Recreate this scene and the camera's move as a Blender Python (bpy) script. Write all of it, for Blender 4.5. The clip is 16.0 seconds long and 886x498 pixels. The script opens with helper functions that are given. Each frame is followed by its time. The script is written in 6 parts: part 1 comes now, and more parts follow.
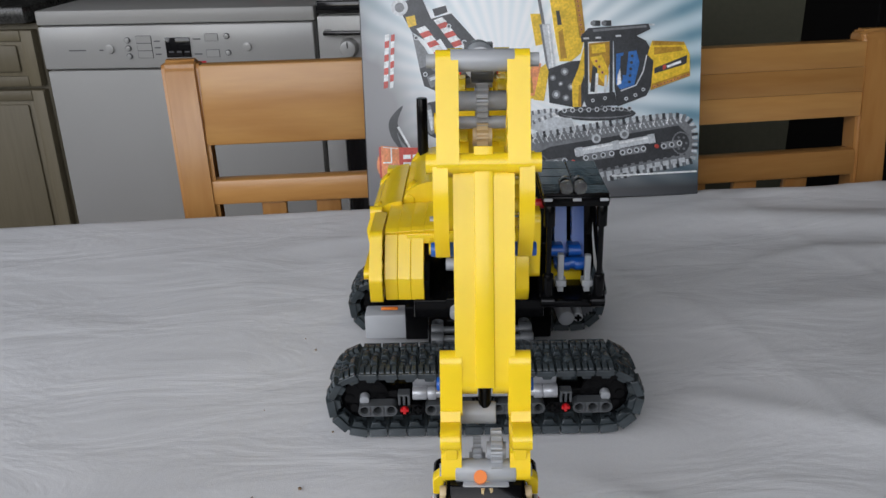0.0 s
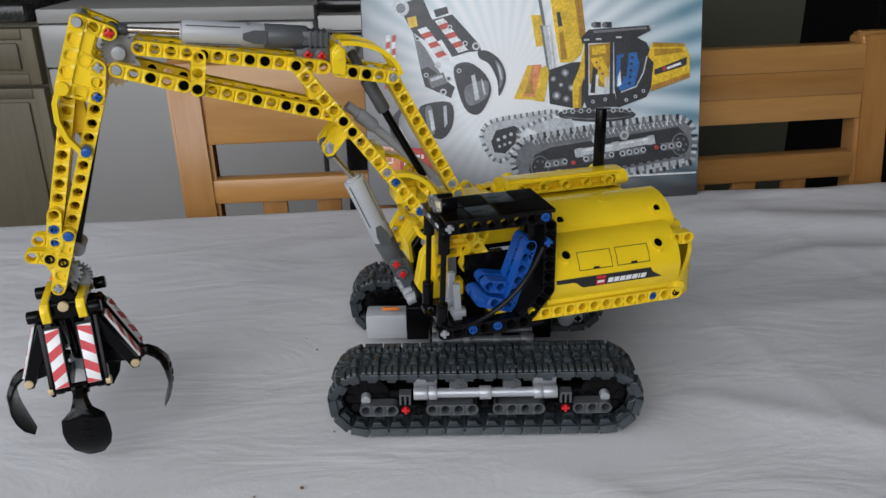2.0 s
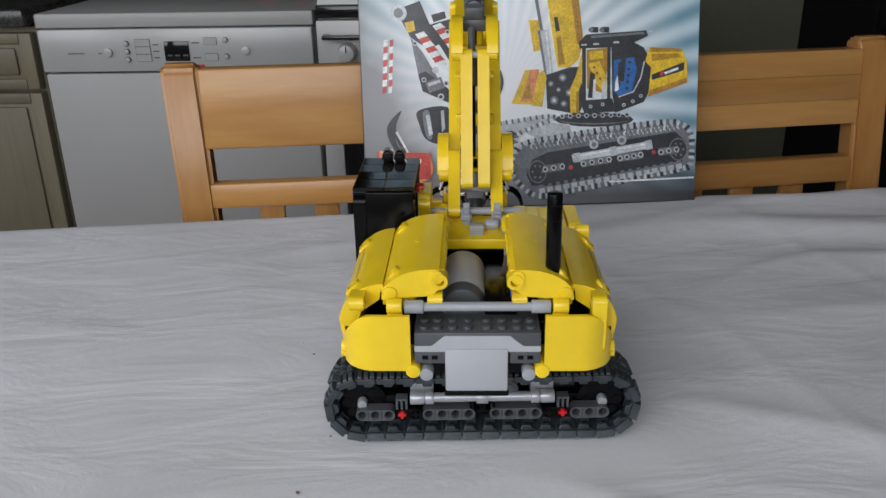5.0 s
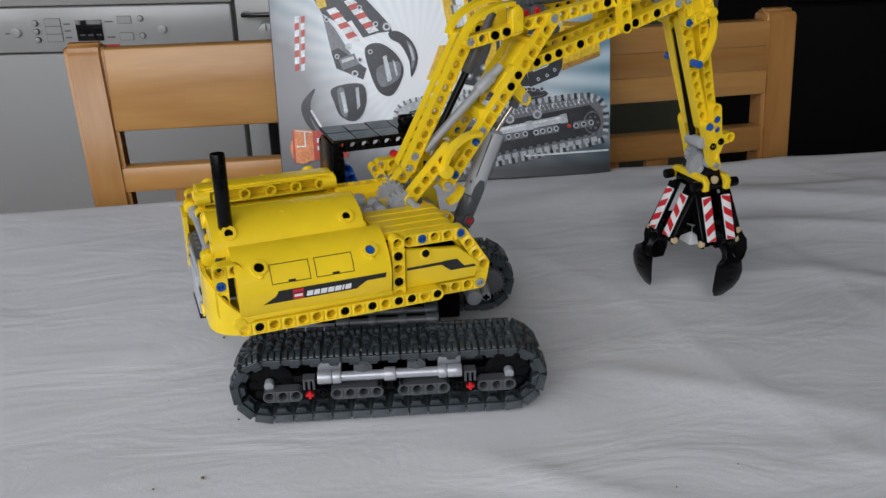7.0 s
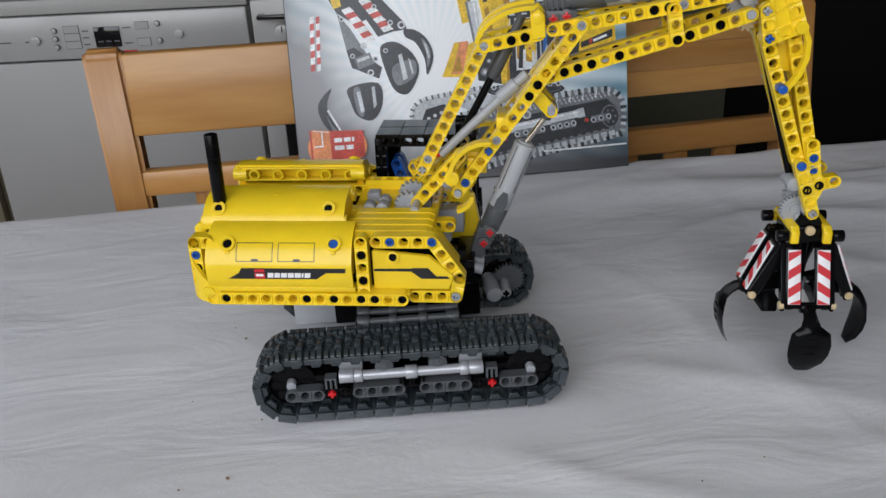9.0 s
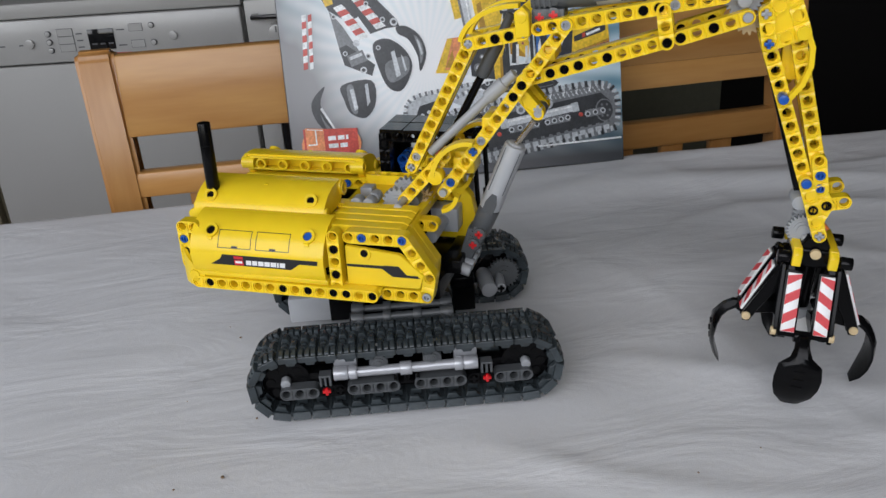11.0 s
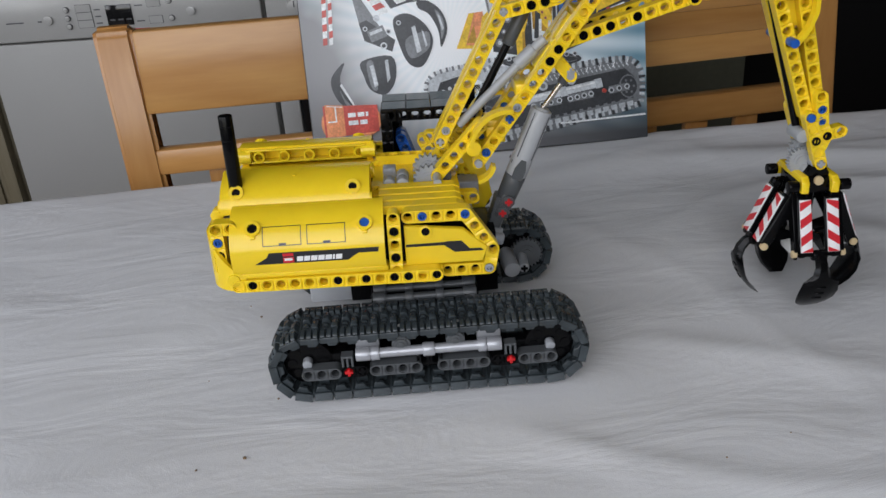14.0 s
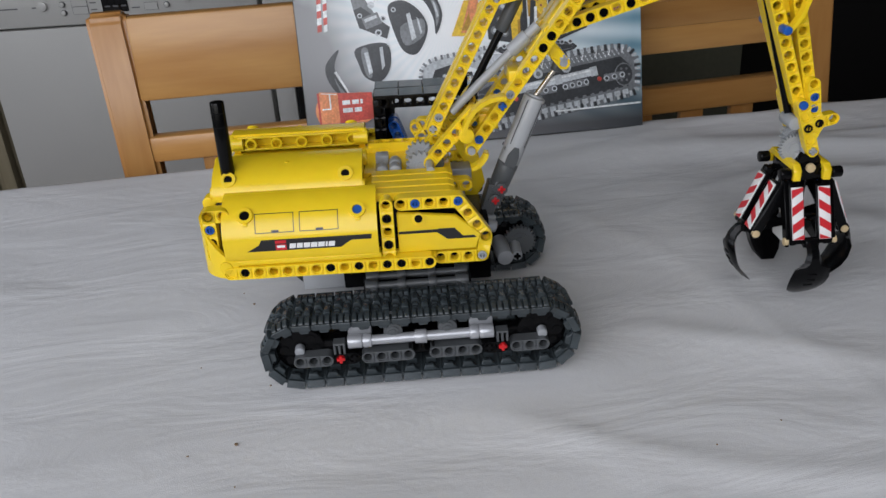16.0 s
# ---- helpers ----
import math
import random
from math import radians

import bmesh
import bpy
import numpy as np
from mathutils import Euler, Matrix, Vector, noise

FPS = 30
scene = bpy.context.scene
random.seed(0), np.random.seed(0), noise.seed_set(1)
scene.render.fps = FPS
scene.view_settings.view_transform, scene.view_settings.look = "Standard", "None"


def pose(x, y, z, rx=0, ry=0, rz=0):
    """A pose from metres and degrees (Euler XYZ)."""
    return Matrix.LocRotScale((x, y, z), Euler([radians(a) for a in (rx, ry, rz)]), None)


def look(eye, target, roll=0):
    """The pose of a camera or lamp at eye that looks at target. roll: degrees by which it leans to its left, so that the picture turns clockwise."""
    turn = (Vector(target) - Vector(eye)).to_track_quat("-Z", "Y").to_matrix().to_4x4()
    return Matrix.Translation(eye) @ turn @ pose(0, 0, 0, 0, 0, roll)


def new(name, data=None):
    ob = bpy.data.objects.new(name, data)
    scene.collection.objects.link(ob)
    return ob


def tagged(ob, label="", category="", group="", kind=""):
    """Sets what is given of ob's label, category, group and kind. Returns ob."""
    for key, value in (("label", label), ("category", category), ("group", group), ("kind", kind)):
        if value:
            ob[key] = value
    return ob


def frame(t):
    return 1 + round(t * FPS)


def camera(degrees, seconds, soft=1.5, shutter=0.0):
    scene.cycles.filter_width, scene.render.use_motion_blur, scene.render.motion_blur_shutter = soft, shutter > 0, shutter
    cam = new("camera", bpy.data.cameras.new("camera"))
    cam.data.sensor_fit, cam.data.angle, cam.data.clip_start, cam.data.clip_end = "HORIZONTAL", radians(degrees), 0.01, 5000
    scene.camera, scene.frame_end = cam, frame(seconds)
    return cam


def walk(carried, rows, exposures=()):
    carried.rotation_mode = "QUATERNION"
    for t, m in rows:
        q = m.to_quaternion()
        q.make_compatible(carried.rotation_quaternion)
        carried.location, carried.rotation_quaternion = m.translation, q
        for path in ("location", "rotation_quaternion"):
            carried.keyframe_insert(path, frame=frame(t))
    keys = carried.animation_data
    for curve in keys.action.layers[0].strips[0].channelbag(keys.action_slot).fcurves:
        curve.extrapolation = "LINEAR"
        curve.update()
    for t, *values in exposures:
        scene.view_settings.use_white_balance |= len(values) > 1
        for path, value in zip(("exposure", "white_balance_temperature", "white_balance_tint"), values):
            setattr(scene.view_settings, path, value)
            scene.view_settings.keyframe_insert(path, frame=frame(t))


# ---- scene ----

import itertools
from math import atan2, cos, hypot, pi, sin, tan

# ------------------------------------------------------------------ camera
cam = camera(55.914, 16.0, soft=1.5)
# seconds, eye, pitch, yaw, roll
PATH = [
    (0, (-0.0186, -0.5032, 0.2994), -22.72, 0.57, -1.39),
    (0.5, (-0.0195, -0.5065, 0.3029), -22.69, 0.88, -1.53),
    (1, (-0.0187, -0.5065, 0.3030), -22.67, 0.87, -1.45),
    (1.5, (-0.0207, -0.5048, 0.3018), -22.68, 0.84, -1.30),
    (2, (-0.0200, -0.5057, 0.3024), -22.83, 0.49, -1.17),
    (2.5, (-0.0188, -0.5047, 0.3027), -22.74, 0.54, -1.26),
    (3, (-0.0180, -0.5054, 0.3028), -22.56, 0.64, -1.28),
    (3.5, (-0.0197, -0.5036, 0.3011), -22.58, 0.44, -1.07),
    (6, (-0.0175, -0.5059, 0.3007), -22.36, 0.14, -1.16),
    (6.5, (-0.0084, -0.5023, 0.2989), -23.72, -1.79, -0.58),
    (7, (0.0024, -0.5047, 0.2993), -24.02, -4.10, -0.94),
    (7.5, (0.0010, -0.5061, 0.2997), -23.84, -3.98, -1.04),
    (8, (0.0011, -0.5048, 0.3002), -23.76, -3.44, -1.32),
    (8.5, (0.0013, -0.5046, 0.2987), -23.79, -2.84, -2.05),
    (9, (0.0027, -0.5042, 0.2985), -24.12, -2.63, -2.68),
    (11.5, (0.0069, -0.5035, 0.2951), -24.27, -2.54, -3.66),
    (12, (0.0049, -0.5002, 0.2948), -24.78, -2.09, -3.61),
    (12.5, (0.0035, -0.5013, 0.2950), -25.24, -1.78, -3.67),
    (13, (0.0034, -0.4977, 0.2932), -25.72, -1.64, -3.73),
    (13.5, (0.0033, -0.4969, 0.2936), -25.61, -1.24, -3.89),
    (14, (0.0033, -0.4954, 0.2943), -25.74, -1.25, -3.99),
    (14.5, (0.0046, -0.4951, 0.2936), -26.21, -1.03, -4.29),
    (15, (0.0053, -0.4963, 0.2932), -26.27, -1.56, -3.98),
    (15.5, (0.0058, -0.4964, 0.2930), -26.34, -1.54, -3.86),
    (16, (0.0060, -0.4956, 0.2930), -26.50, -1.42, -3.76),
]


def aimed(eye, pitch, yaw, roll):
    ahead = Vector((-sin(radians(yaw)) * cos(radians(pitch)), cos(radians(yaw)) * cos(radians(pitch)), sin(radians(pitch))))
    return look(eye, Vector(eye) + ahead, roll)


walk(cam, [(t, aimed(eye, p, y, r)) for t, eye, p, y, r in PATH])

# ------------------------------------------------------------------ world and light
world = bpy.data.worlds.new("sky")
scene.world = world
world.use_nodes = True
wn = world.node_tree.nodes
sky = wn.new("ShaderNodeTexSky")
sky.sky_type, sky.sun_disc, sky.sun_elevation, sky.sun_rotation = "NISHITA", False, radians(35), radians(200)
world.node_tree.links.new(sky.outputs[0], wn["Background"].inputs[0])
wn["Background"].inputs[1].default_value = 0.12
sun = new("sun", bpy.data.lights.new("sun", "SUN"))
sun.data.energy, sun.data.angle = 0.8, radians(20)
sun.matrix_world = look((-1, -3, 3), (0, 0, 0))


def window_light(name, m, w, h, watts, colour=(0.93, 0.97, 1.0)):
    lamp = bpy.data.lights.new(name, "AREA")
    lamp.shape, lamp.size, lamp.size_y, lamp.energy, lamp.color = "RECTANGLE", w, h, watts, colour
    ob = new(name, lamp)
    ob.matrix_world = m
    return ob


WINDOW = (0.93, 0.945, 1.02)
window_light("window_light", look((-0.72, -1.40, 0.90), (-0.52, 0, 0.1)), 2.15, 1.30, 25.2, WINDOW)
# added fill lamp from the left; no window is known there
window_light("side_fill_light", look((-2.36, -0.6, 0.85), (0, -0.2, 0.4)), 1.3, 1.25, 15.5, WINDOW)

# ------------------------------------------------------------------ materials
MATS = {}


def shader(name, colour, rough=0.5, metal=0.0, grain=0.0, grain_scale=400.0, bump=0.0, bump_scale=600.0, spec=0.5, coat=0.0, stain=0.0, stain_scale=9.0, random=0.0, emit=None):
    """A principled material with colour variation at two scales and fine relief."""
    if name in MATS:
        return MATS[name]
    mat = bpy.data.materials.new(name)
    mat.use_nodes = True
    n, l = mat.node_tree.nodes, mat.node_tree.links
    b = n["Principled BSDF"]
    b.inputs["Roughness"].default_value, b.inputs["Metallic"].default_value = rough, metal
    b.inputs["Specular IOR Level"].default_value, b.inputs["Coat Weight"].default_value = spec, coat
    coords = n.new("ShaderNodeTexCoord")
    out = n.new("ShaderNodeRGB").outputs[0]
    out.default_value = (*colour, 1)
    for amount, scale in ((grain, grain_scale), (stain, stain_scale)):
        if amount:
            tex = n.new("ShaderNodeTexNoise")
            tex.inputs["Scale"].default_value, tex.inputs["Detail"].default_value = scale, 4
            l.new(coords.outputs["Object"], tex.inputs["Vector"])
            mr = n.new("ShaderNodeMapRange")
            mr.inputs[1].default_value, mr.inputs[2].default_value, mr.inputs[3].default_value, mr.inputs[4].default_value = 0.3, 0.7, 1 - amount, 1 + amount
            l.new(tex.outputs[0], mr.inputs[0])
            mix = n.new("ShaderNodeMix")
            mix.data_type, mix.blend_type = "RGBA", "MULTIPLY"
            mix.inputs[0].default_value = 1
            l.new(out, mix.inputs[6]), l.new(mr.outputs[0], mix.inputs[7])
            out = mix.outputs[2]
    if random:
        info = n.new("ShaderNodeObjectInfo")
        mr = n.new("ShaderNodeMapRange")
        mr.inputs[3].default_value, mr.inputs[4].default_value = 1 - random, 1 + random
        l.new(info.outputs["Random"], mr.inputs[0])
        mix = n.new("ShaderNodeMix")
        mix.data_type, mix.blend_type = "RGBA", "MULTIPLY"
        mix.inputs[0].default_value = 1
        l.new(out, mix.inputs[6]), l.new(mr.outputs[0], mix.inputs[7])
        out = mix.outputs[2]
    l.new(out, b.inputs["Base Color"])
    if bump:
        tex = n.new("ShaderNodeTexNoise")
        tex.inputs["Scale"].default_value, tex.inputs["Detail"].default_value = bump_scale, 5
        l.new(coords.outputs["Object"], tex.inputs["Vector"])
        bm = n.new("ShaderNodeBump")
        bm.inputs["Strength"].default_value, bm.inputs["Distance"].default_value = bump, 0.001
        l.new(tex.outputs[0], bm.inputs["Height"]), l.new(bm.outputs[0], b.inputs["Normal"])
    if emit:
        b.inputs["Emission Color"].default_value, b.inputs["Emission Strength"].default_value = (*emit[0], 1), emit[1]
    MATS[name] = mat
    return mat


def wood(name, dark, light, scale=9.0, stretch=(1, 14, 14), rough=0.35, knots=0.0):
    """Varnished wood: stretched rings along x, with broad and fine grain."""
    mat = bpy.data.materials.new(name)
    mat.use_nodes = True
    n, l = mat.node_tree.nodes, mat.node_tree.links
    b = n["Principled BSDF"]
    b.inputs["Roughness"].default_value = rough
    coords, mp = n.new("ShaderNodeTexCoord"), n.new("ShaderNodeMapping")
    mp.inputs["Scale"].default_value = stretch
    l.new(coords.outputs["Object"], mp.inputs[0])
    broad, fine = n.new("ShaderNodeTexNoise"), n.new("ShaderNodeTexNoise")
    broad.inputs["Scale"].default_value, broad.inputs["Detail"].default_value, broad.inputs["Distortion"].default_value = scale * 0.35, 3, 1.2
    fine.inputs["Scale"].default_value, fine.inputs["Detail"].default_value = scale * 3, 6
    l.new(mp.outputs[0], broad.inputs[0]), l.new(mp.outputs[0], fine.inputs[0])
    ramp = n.new("ShaderNodeValToRGB")
    ramp.color_ramp.elements[0].position, ramp.color_ramp.elements[0].color = 0.3, (*dark, 1)
    ramp.color_ramp.elements[1].position, ramp.color_ramp.elements[1].color = 0.7, (*light, 1)
    add = n.new("ShaderNodeMath")
    add.operation, add.inputs[1].default_value = "MULTIPLY_ADD", 0.35
    off = n.new("ShaderNodeMath")
    off.operation, off.inputs[1].default_value = "MULTIPLY", 0.65
    l.new(broad.outputs[0], off.inputs[0]), l.new(fine.outputs[0], add.inputs[0]), l.new(off.outputs[0], add.inputs[2])
    l.new(add.outputs[0], ramp.inputs[0])
    info, mr = n.new("ShaderNodeObjectInfo"), n.new("ShaderNodeMapRange")
    mr.inputs[3].default_value, mr.inputs[4].default_value = 0.88, 1.08
    l.new(info.outputs["Random"], mr.inputs[0])
    mix = n.new("ShaderNodeMix")
    mix.data_type, mix.blend_type = "RGBA", "MULTIPLY"
    mix.inputs[0].default_value = 1
    l.new(ramp.outputs[0], mix.inputs[6]), l.new(mr.outputs[0], mix.inputs[7]), l.new(mix.outputs[2], b.inputs["Base Color"])
    bm = n.new("ShaderNodeBump")
    bm.inputs["Strength"].default_value, bm.inputs["Distance"].default_value = 0.12, 0.001
    l.new(fine.outputs[0], bm.inputs["Height"]), l.new(bm.outputs[0], b.inputs["Normal"])
    return mat


def plastic(name, colour, rough=0.28, **more):
    return shader(name, colour, rough, grain=0.03, grain_scale=60, bump=0.06, bump_scale=180, stain=0.04, stain_scale=25, **more)


YELLOW = plastic("yellow_plastic", (0.86, 0.605, 0.017), 0.25, random=0.05)
YELLOW.node_tree.nodes["Principled BSDF"].inputs["Subsurface Weight"].default_value = 0.12
YELLOW.node_tree.nodes["Principled BSDF"].inputs["Subsurface Radius"].default_value = (0.004, 0.0025, 0.0004)
BLACK = plastic("black_plastic", (0.003, 0.003, 0.0034), 0.18, spec=0.16)
GLOSS_BLACK = plastic("smoked_black_plastic", (0.005, 0.004, 0.003), 0.1, spec=0.3)
DARK = plastic("dark_grey_plastic", (0.078, 0.084, 0.088), 0.36)
LIGHT = plastic("light_grey_plastic", (0.33, 0.345, 0.36), 0.32)
SILVER = plastic("pearl_grey_plastic", (0.42, 0.43, 0.45), 0.28, metal=0.35)
PALE = plastic("pale_grey_plastic", (0.42, 0.435, 0.45), 0.34)
BLUE = plastic("blue_plastic", (0.008, 0.085, 0.38), 0.28)
RED = plastic("red_plastic", (0.62, 0.012, 0.016), 0.3)
TAN = plastic("tan_plastic", (0.62, 0.48, 0.27), 0.35)
WHITE = plastic("white_plastic", (0.78, 0.78, 0.76), 0.35)
ORANGE = plastic("orange_plastic", (0.8, 0.2, 0.02), 0.35)
TREAD = shader("tread_plastic", (0.040, 0.050, 0.055), 0.27, grain=0.2, grain_scale=120, bump=0.25, bump_scale=500, random=0.12)
STEEL = shader("steel_rod", (0.55, 0.5, 0.42), 0.22, metal=1.0, grain=0.05)
CLEAR = shader("clear_plastic", (0.9, 0.92, 0.92), 0.05)
CLEAR.node_tree.nodes["Principled BSDF"].inputs["Transmission Weight"].default_value = 0.9
PINE = wood("varnished_pine", (0.41, 0.185, 0.05), (0.58, 0.315, 0.102), 5, (1, 9, 9), 0.28)
PINE_UP = wood("varnished_pine_upright", (0.37, 0.16, 0.042), (0.52, 0.275, 0.088), 5, (9, 9, 1), 0.28)
CABINET = wood("limed_oak_front", (0.15, 0.125, 0.075), (0.20, 0.17, 0.108), 6, (16, 16, 1), 0.5)
GRANITE = shader("dark_granite", (0.045, 0.045, 0.042), 0.25, grain=0.8, grain_scale=220, stain=0.3, stain_scale=40)
ENAMEL = shader("silver_enamel", (0.40, 0.395, 0.375), 0.38, grain=0.02, stain=0.03, stain_scale=4)
PANEL = shader("silver_panel", (0.44, 0.437, 0.42), 0.3, metal=0.1, grain=0.02, stain=0.03, stain_scale=5)
GLASS_BLACK = shader("black_glass", (0.01, 0.01, 0.011), 0.08)
PRINT_GREY = shader("grey_print", (0.10, 0.10, 0.105), 0.4, grain=0.05)
PRINT_RED = shader("red_print", (0.6, 0.02, 0.03), 0.4, grain=0.05)
PRINT_WHITE = shader("white_print", (0.85, 0.85, 0.84), 0.3, grain=0.03)
PRINT_BLACK = shader("black_print", (0.015, 0.015, 0.016), 0.3, grain=0.05)
OLIVE = shader("olive_paint", (0.080, 0.079, 0.052), 0.75, grain=0.06, grain_scale=80, bump=0.2, bump_scale=150, stain=0.12, stain_scale=2)
# near-black base; the passage's lack of light is put into this colour
DARKWALL = shader("near_black_paint", (0.0035, 0.003, 0.003), 0.8, spec=0.15, grain=0.1, stain=0.2, stain_scale=3)
# outer walls and ceiling are out of view; dimmed to hold back bounced light
WALL = shader("dim_wall_paint", (0.20, 0.19, 0.175), 0.8, grain=0.04, grain_scale=60, bump=0.2, bump_scale=150, stain=0.05, stain_scale=2)
CEILING = shader("ceiling_paint", (0.26, 0.26, 0.255), 0.9, grain=0.03, bump=0.1, stain=0.03, stain_scale=2)
FLOOR = shader("stone_floor", (0.24, 0.21, 0.18), 0.5, grain=0.15, grain_scale=30, stain=0.2, stain_scale=3, bump=0.1)


def cloth_material():
    mat = shader("white_cotton", (0.68, 0.685, 0.69), 0.85, grain=0.025, grain_scale=900, stain=0.05, stain_scale=7, spec=0.2)
    n, l = mat.node_tree.nodes, mat.node_tree.links
    coords, mp = n.new("ShaderNodeTexCoord"), n.new("ShaderNodeMapping")
    mp.inputs["Scale"].default_value = (1, 2.6, 1)
    mp.inputs["Rotation"].default_value = (0, 0, 0.12)
    l.new(coords.outputs["Object"], mp.inputs[0])
    crease, weave = n.new("ShaderNodeTexNoise"), n.new("ShaderNodeTexNoise")
    crease.inputs["Scale"].default_value, crease.inputs["Detail"].default_value, crease.inputs["Distortion"].default_value = 7, 6, 0.7
    weave.inputs["Scale"].default_value, weave.inputs["Detail"].default_value = 1500, 2
    l.new(mp.outputs[0], crease.inputs[0]), l.new(coords.outputs["Object"], weave.inputs[0])
    b1, b2 = n.new("ShaderNodeBump"), n.new("ShaderNodeBump")
    b1.inputs["Strength"].default_value, b1.inputs["Distance"].default_value = 0.42, 0.008
    b2.inputs["Strength"].default_value, b2.inputs["Distance"].default_value = 0.25, 0.0004
    l.new(crease.outputs[0], b1.inputs["Height"]), l.new(weave.outputs[0], b2.inputs["Height"])
    l.new(b1.outputs[0], b2.inputs["Normal"]), l.new(b2.outputs[0], n["Principled BSDF"].inputs["Normal"])
    return mat


CLOTH = cloth_material()


# ------------------------------------------------------------------ mesh helpers (millimetres)
MM = 0.001


def finish(bm, mat, sharp=35):
    bmesh.ops.recalc_face_normals(bm, faces=bm.faces)
    me = bpy.data.meshes.new("mesh")
    bm.to_mesh(me)
    bm.free()
    me.materials.append(mat)
    me.polygons.foreach_set("use_smooth", [True] * len(me.polygons))
    me.set_sharp_from_angle(angle=radians(sharp))
    return me


def part(name, bm, material, parent=None, label="", m=None, mm=True):
    """Links a bmesh (or a shared mesh) as one mesh object under a thing or a part."""
    if isinstance(bm, bmesh.types.BMesh):
        if mm:
            bmesh.ops.scale(bm, vec=(MM, MM, MM), verts=bm.verts)
        bm = finish(bm, material)
    bm.name = name
    while parent is not None and parent.parent is not None and parent.parent.parent is not None:
        m = parent.matrix_basis @ (m if m is not None else Matrix())
        parent = parent.parent
    ob = new(name, bm)
    if m is not None:
        ob.matrix_basis = m
    if parent is not None:
        ob.parent = parent
    return tagged(ob, label) if label else ob


def thing(name, label, category, m=None, group="", kind=""):
    ob = new(name)
    if m is not None:
        ob.matrix_basis = m
    return tagged(ob, label, category, group, kind)


def box(x0, x1, y0, y1, z0, z1, bevel=0.4, bm=None, seg=2):
    bm2 = bmesh.new()
    bmesh.ops.create_cube(bm2, size=1)
    bmesh.ops.scale(bm2, vec=(x1 - x0, y1 - y0, z1 - z0), verts=bm2.verts)
    bmesh.ops.translate(bm2, vec=((x0 + x1) / 2, (y0 + y1) / 2, (z0 + z1) / 2), verts=bm2.verts)
    if bevel:
        bmesh.ops.bevel(bm2, geom=bm2.edges[:], offset=bevel, segments=seg, affect="EDGES", profile=0.5)
    return join(bm, bm2)


def join(bm, other, m=None):
    """Adds other to bm (which may be None) and returns the sum."""
    if m is not None:
        other.transform(m)
    if bm is None:
        return other
    me = bpy.data.meshes.new("tmp")
    other.to_mesh(me)
    other.free()
    bm.from_mesh(me)
    bpy.data.meshes.remove(me)
    return bm


def rod(p0, p1, r0, r1=None, seg=16, bm=None, bevel=0.0):
    """A capped cylinder or cone from p0 to p1."""
    p0, p1 = Vector(p0), Vector(p1)
    b2 = bmesh.new()
    bmesh.ops.create_cone(b2, cap_ends=True, segments=seg, radius1=r0, radius2=r0 if r1 is None else r1, depth=(p1 - p0).length)
    if bevel:
        rims = [e for e in b2.edges if len({round(v.co.z, 4) for v in e.verts}) == 1]
        bmesh.ops.bevel(b2, geom=rims, offset=bevel, segments=2, affect="EDGES", profile=0.5)
    turn = (p1 - p0).to_track_quat("Z", "Y").to_matrix().to_4x4()
    return join(bm, b2, Matrix.Translation((p0 + p1) / 2) @ turn)


def tube(points, r, seg=10, bm=None):
    """A bent round bar through the points."""
    bm = bm or bmesh.new()
    rings = []
    pts = [Vector(p) for p in points]
    for i, p in enumerate(pts):
        d = (pts[min(i + 1, len(pts) - 1)] - pts[max(i - 1, 0)]).normalized()
        a = d.orthogonal().normalized() if not rings else (ref - d * ref.dot(d)).normalized()
        ref = a
        b = d.cross(a)
        rings.append([bm.verts.new(p + r * (cos(2 * pi * k / seg) * a + sin(2 * pi * k / seg) * b)) for k in range(seg)])
    for r0, r1 in zip(rings, rings[1:]):
        for k in range(seg):
            bm.faces.new((r0[k], r0[(k + 1) % seg], r1[(k + 1) % seg], r1[k]))
    bm.faces.new(rings[0]), bm.faces.new(rings[-1][::-1])
    return bm


def prism(outline, lo, hi, axis="y", bevel=0.0, bm=None):
    """A polygon pushed along an axis. axis y: the outline is (x, z); x: (y, z); z: (x, y)."""
    b2 = bmesh.new()
    put = {"y": lambda a, b, h: (a, h, b), "x": lambda a, b, h: (h, a, b), "z": lambda a, b, h: (a, b, h)}[axis]
    low, high = [b2.verts.new(put(a, b, lo)) for a, b in outline], [b2.verts.new(put(a, b, hi)) for a, b in outline]
    n = len(outline)
    b2.faces.new(low[::-1]), b2.faces.new(high)
    for k in range(n):
        b2.faces.new((low[k], low[(k + 1) % n], high[(k + 1) % n], high[k]))
    bmesh.ops.recalc_face_normals(b2, faces=b2.faces)
    if bevel:
        bmesh.ops.bevel(b2, geom=b2.edges[:], offset=bevel, segments=1, affect="EDGES")
    return join(bm, b2)


def shell(line, thick, lo, hi, axis="x", bm=None):
    """A bent sheet: an open line with thickness, pushed along an axis."""
    pts = [Vector(p) for p in line]
    inner = []
    for i, p in enumerate(pts):
        d = (pts[min(i + 1, len(pts) - 1)] - pts[max(i - 1, 0)]).normalized()
        inner.append(p + thick * Vector((-d.y, d.x)))
    return prism([tuple(p) for p in pts] + [tuple(p) for p in inner[::-1]], lo, hi, axis, 0, bm)


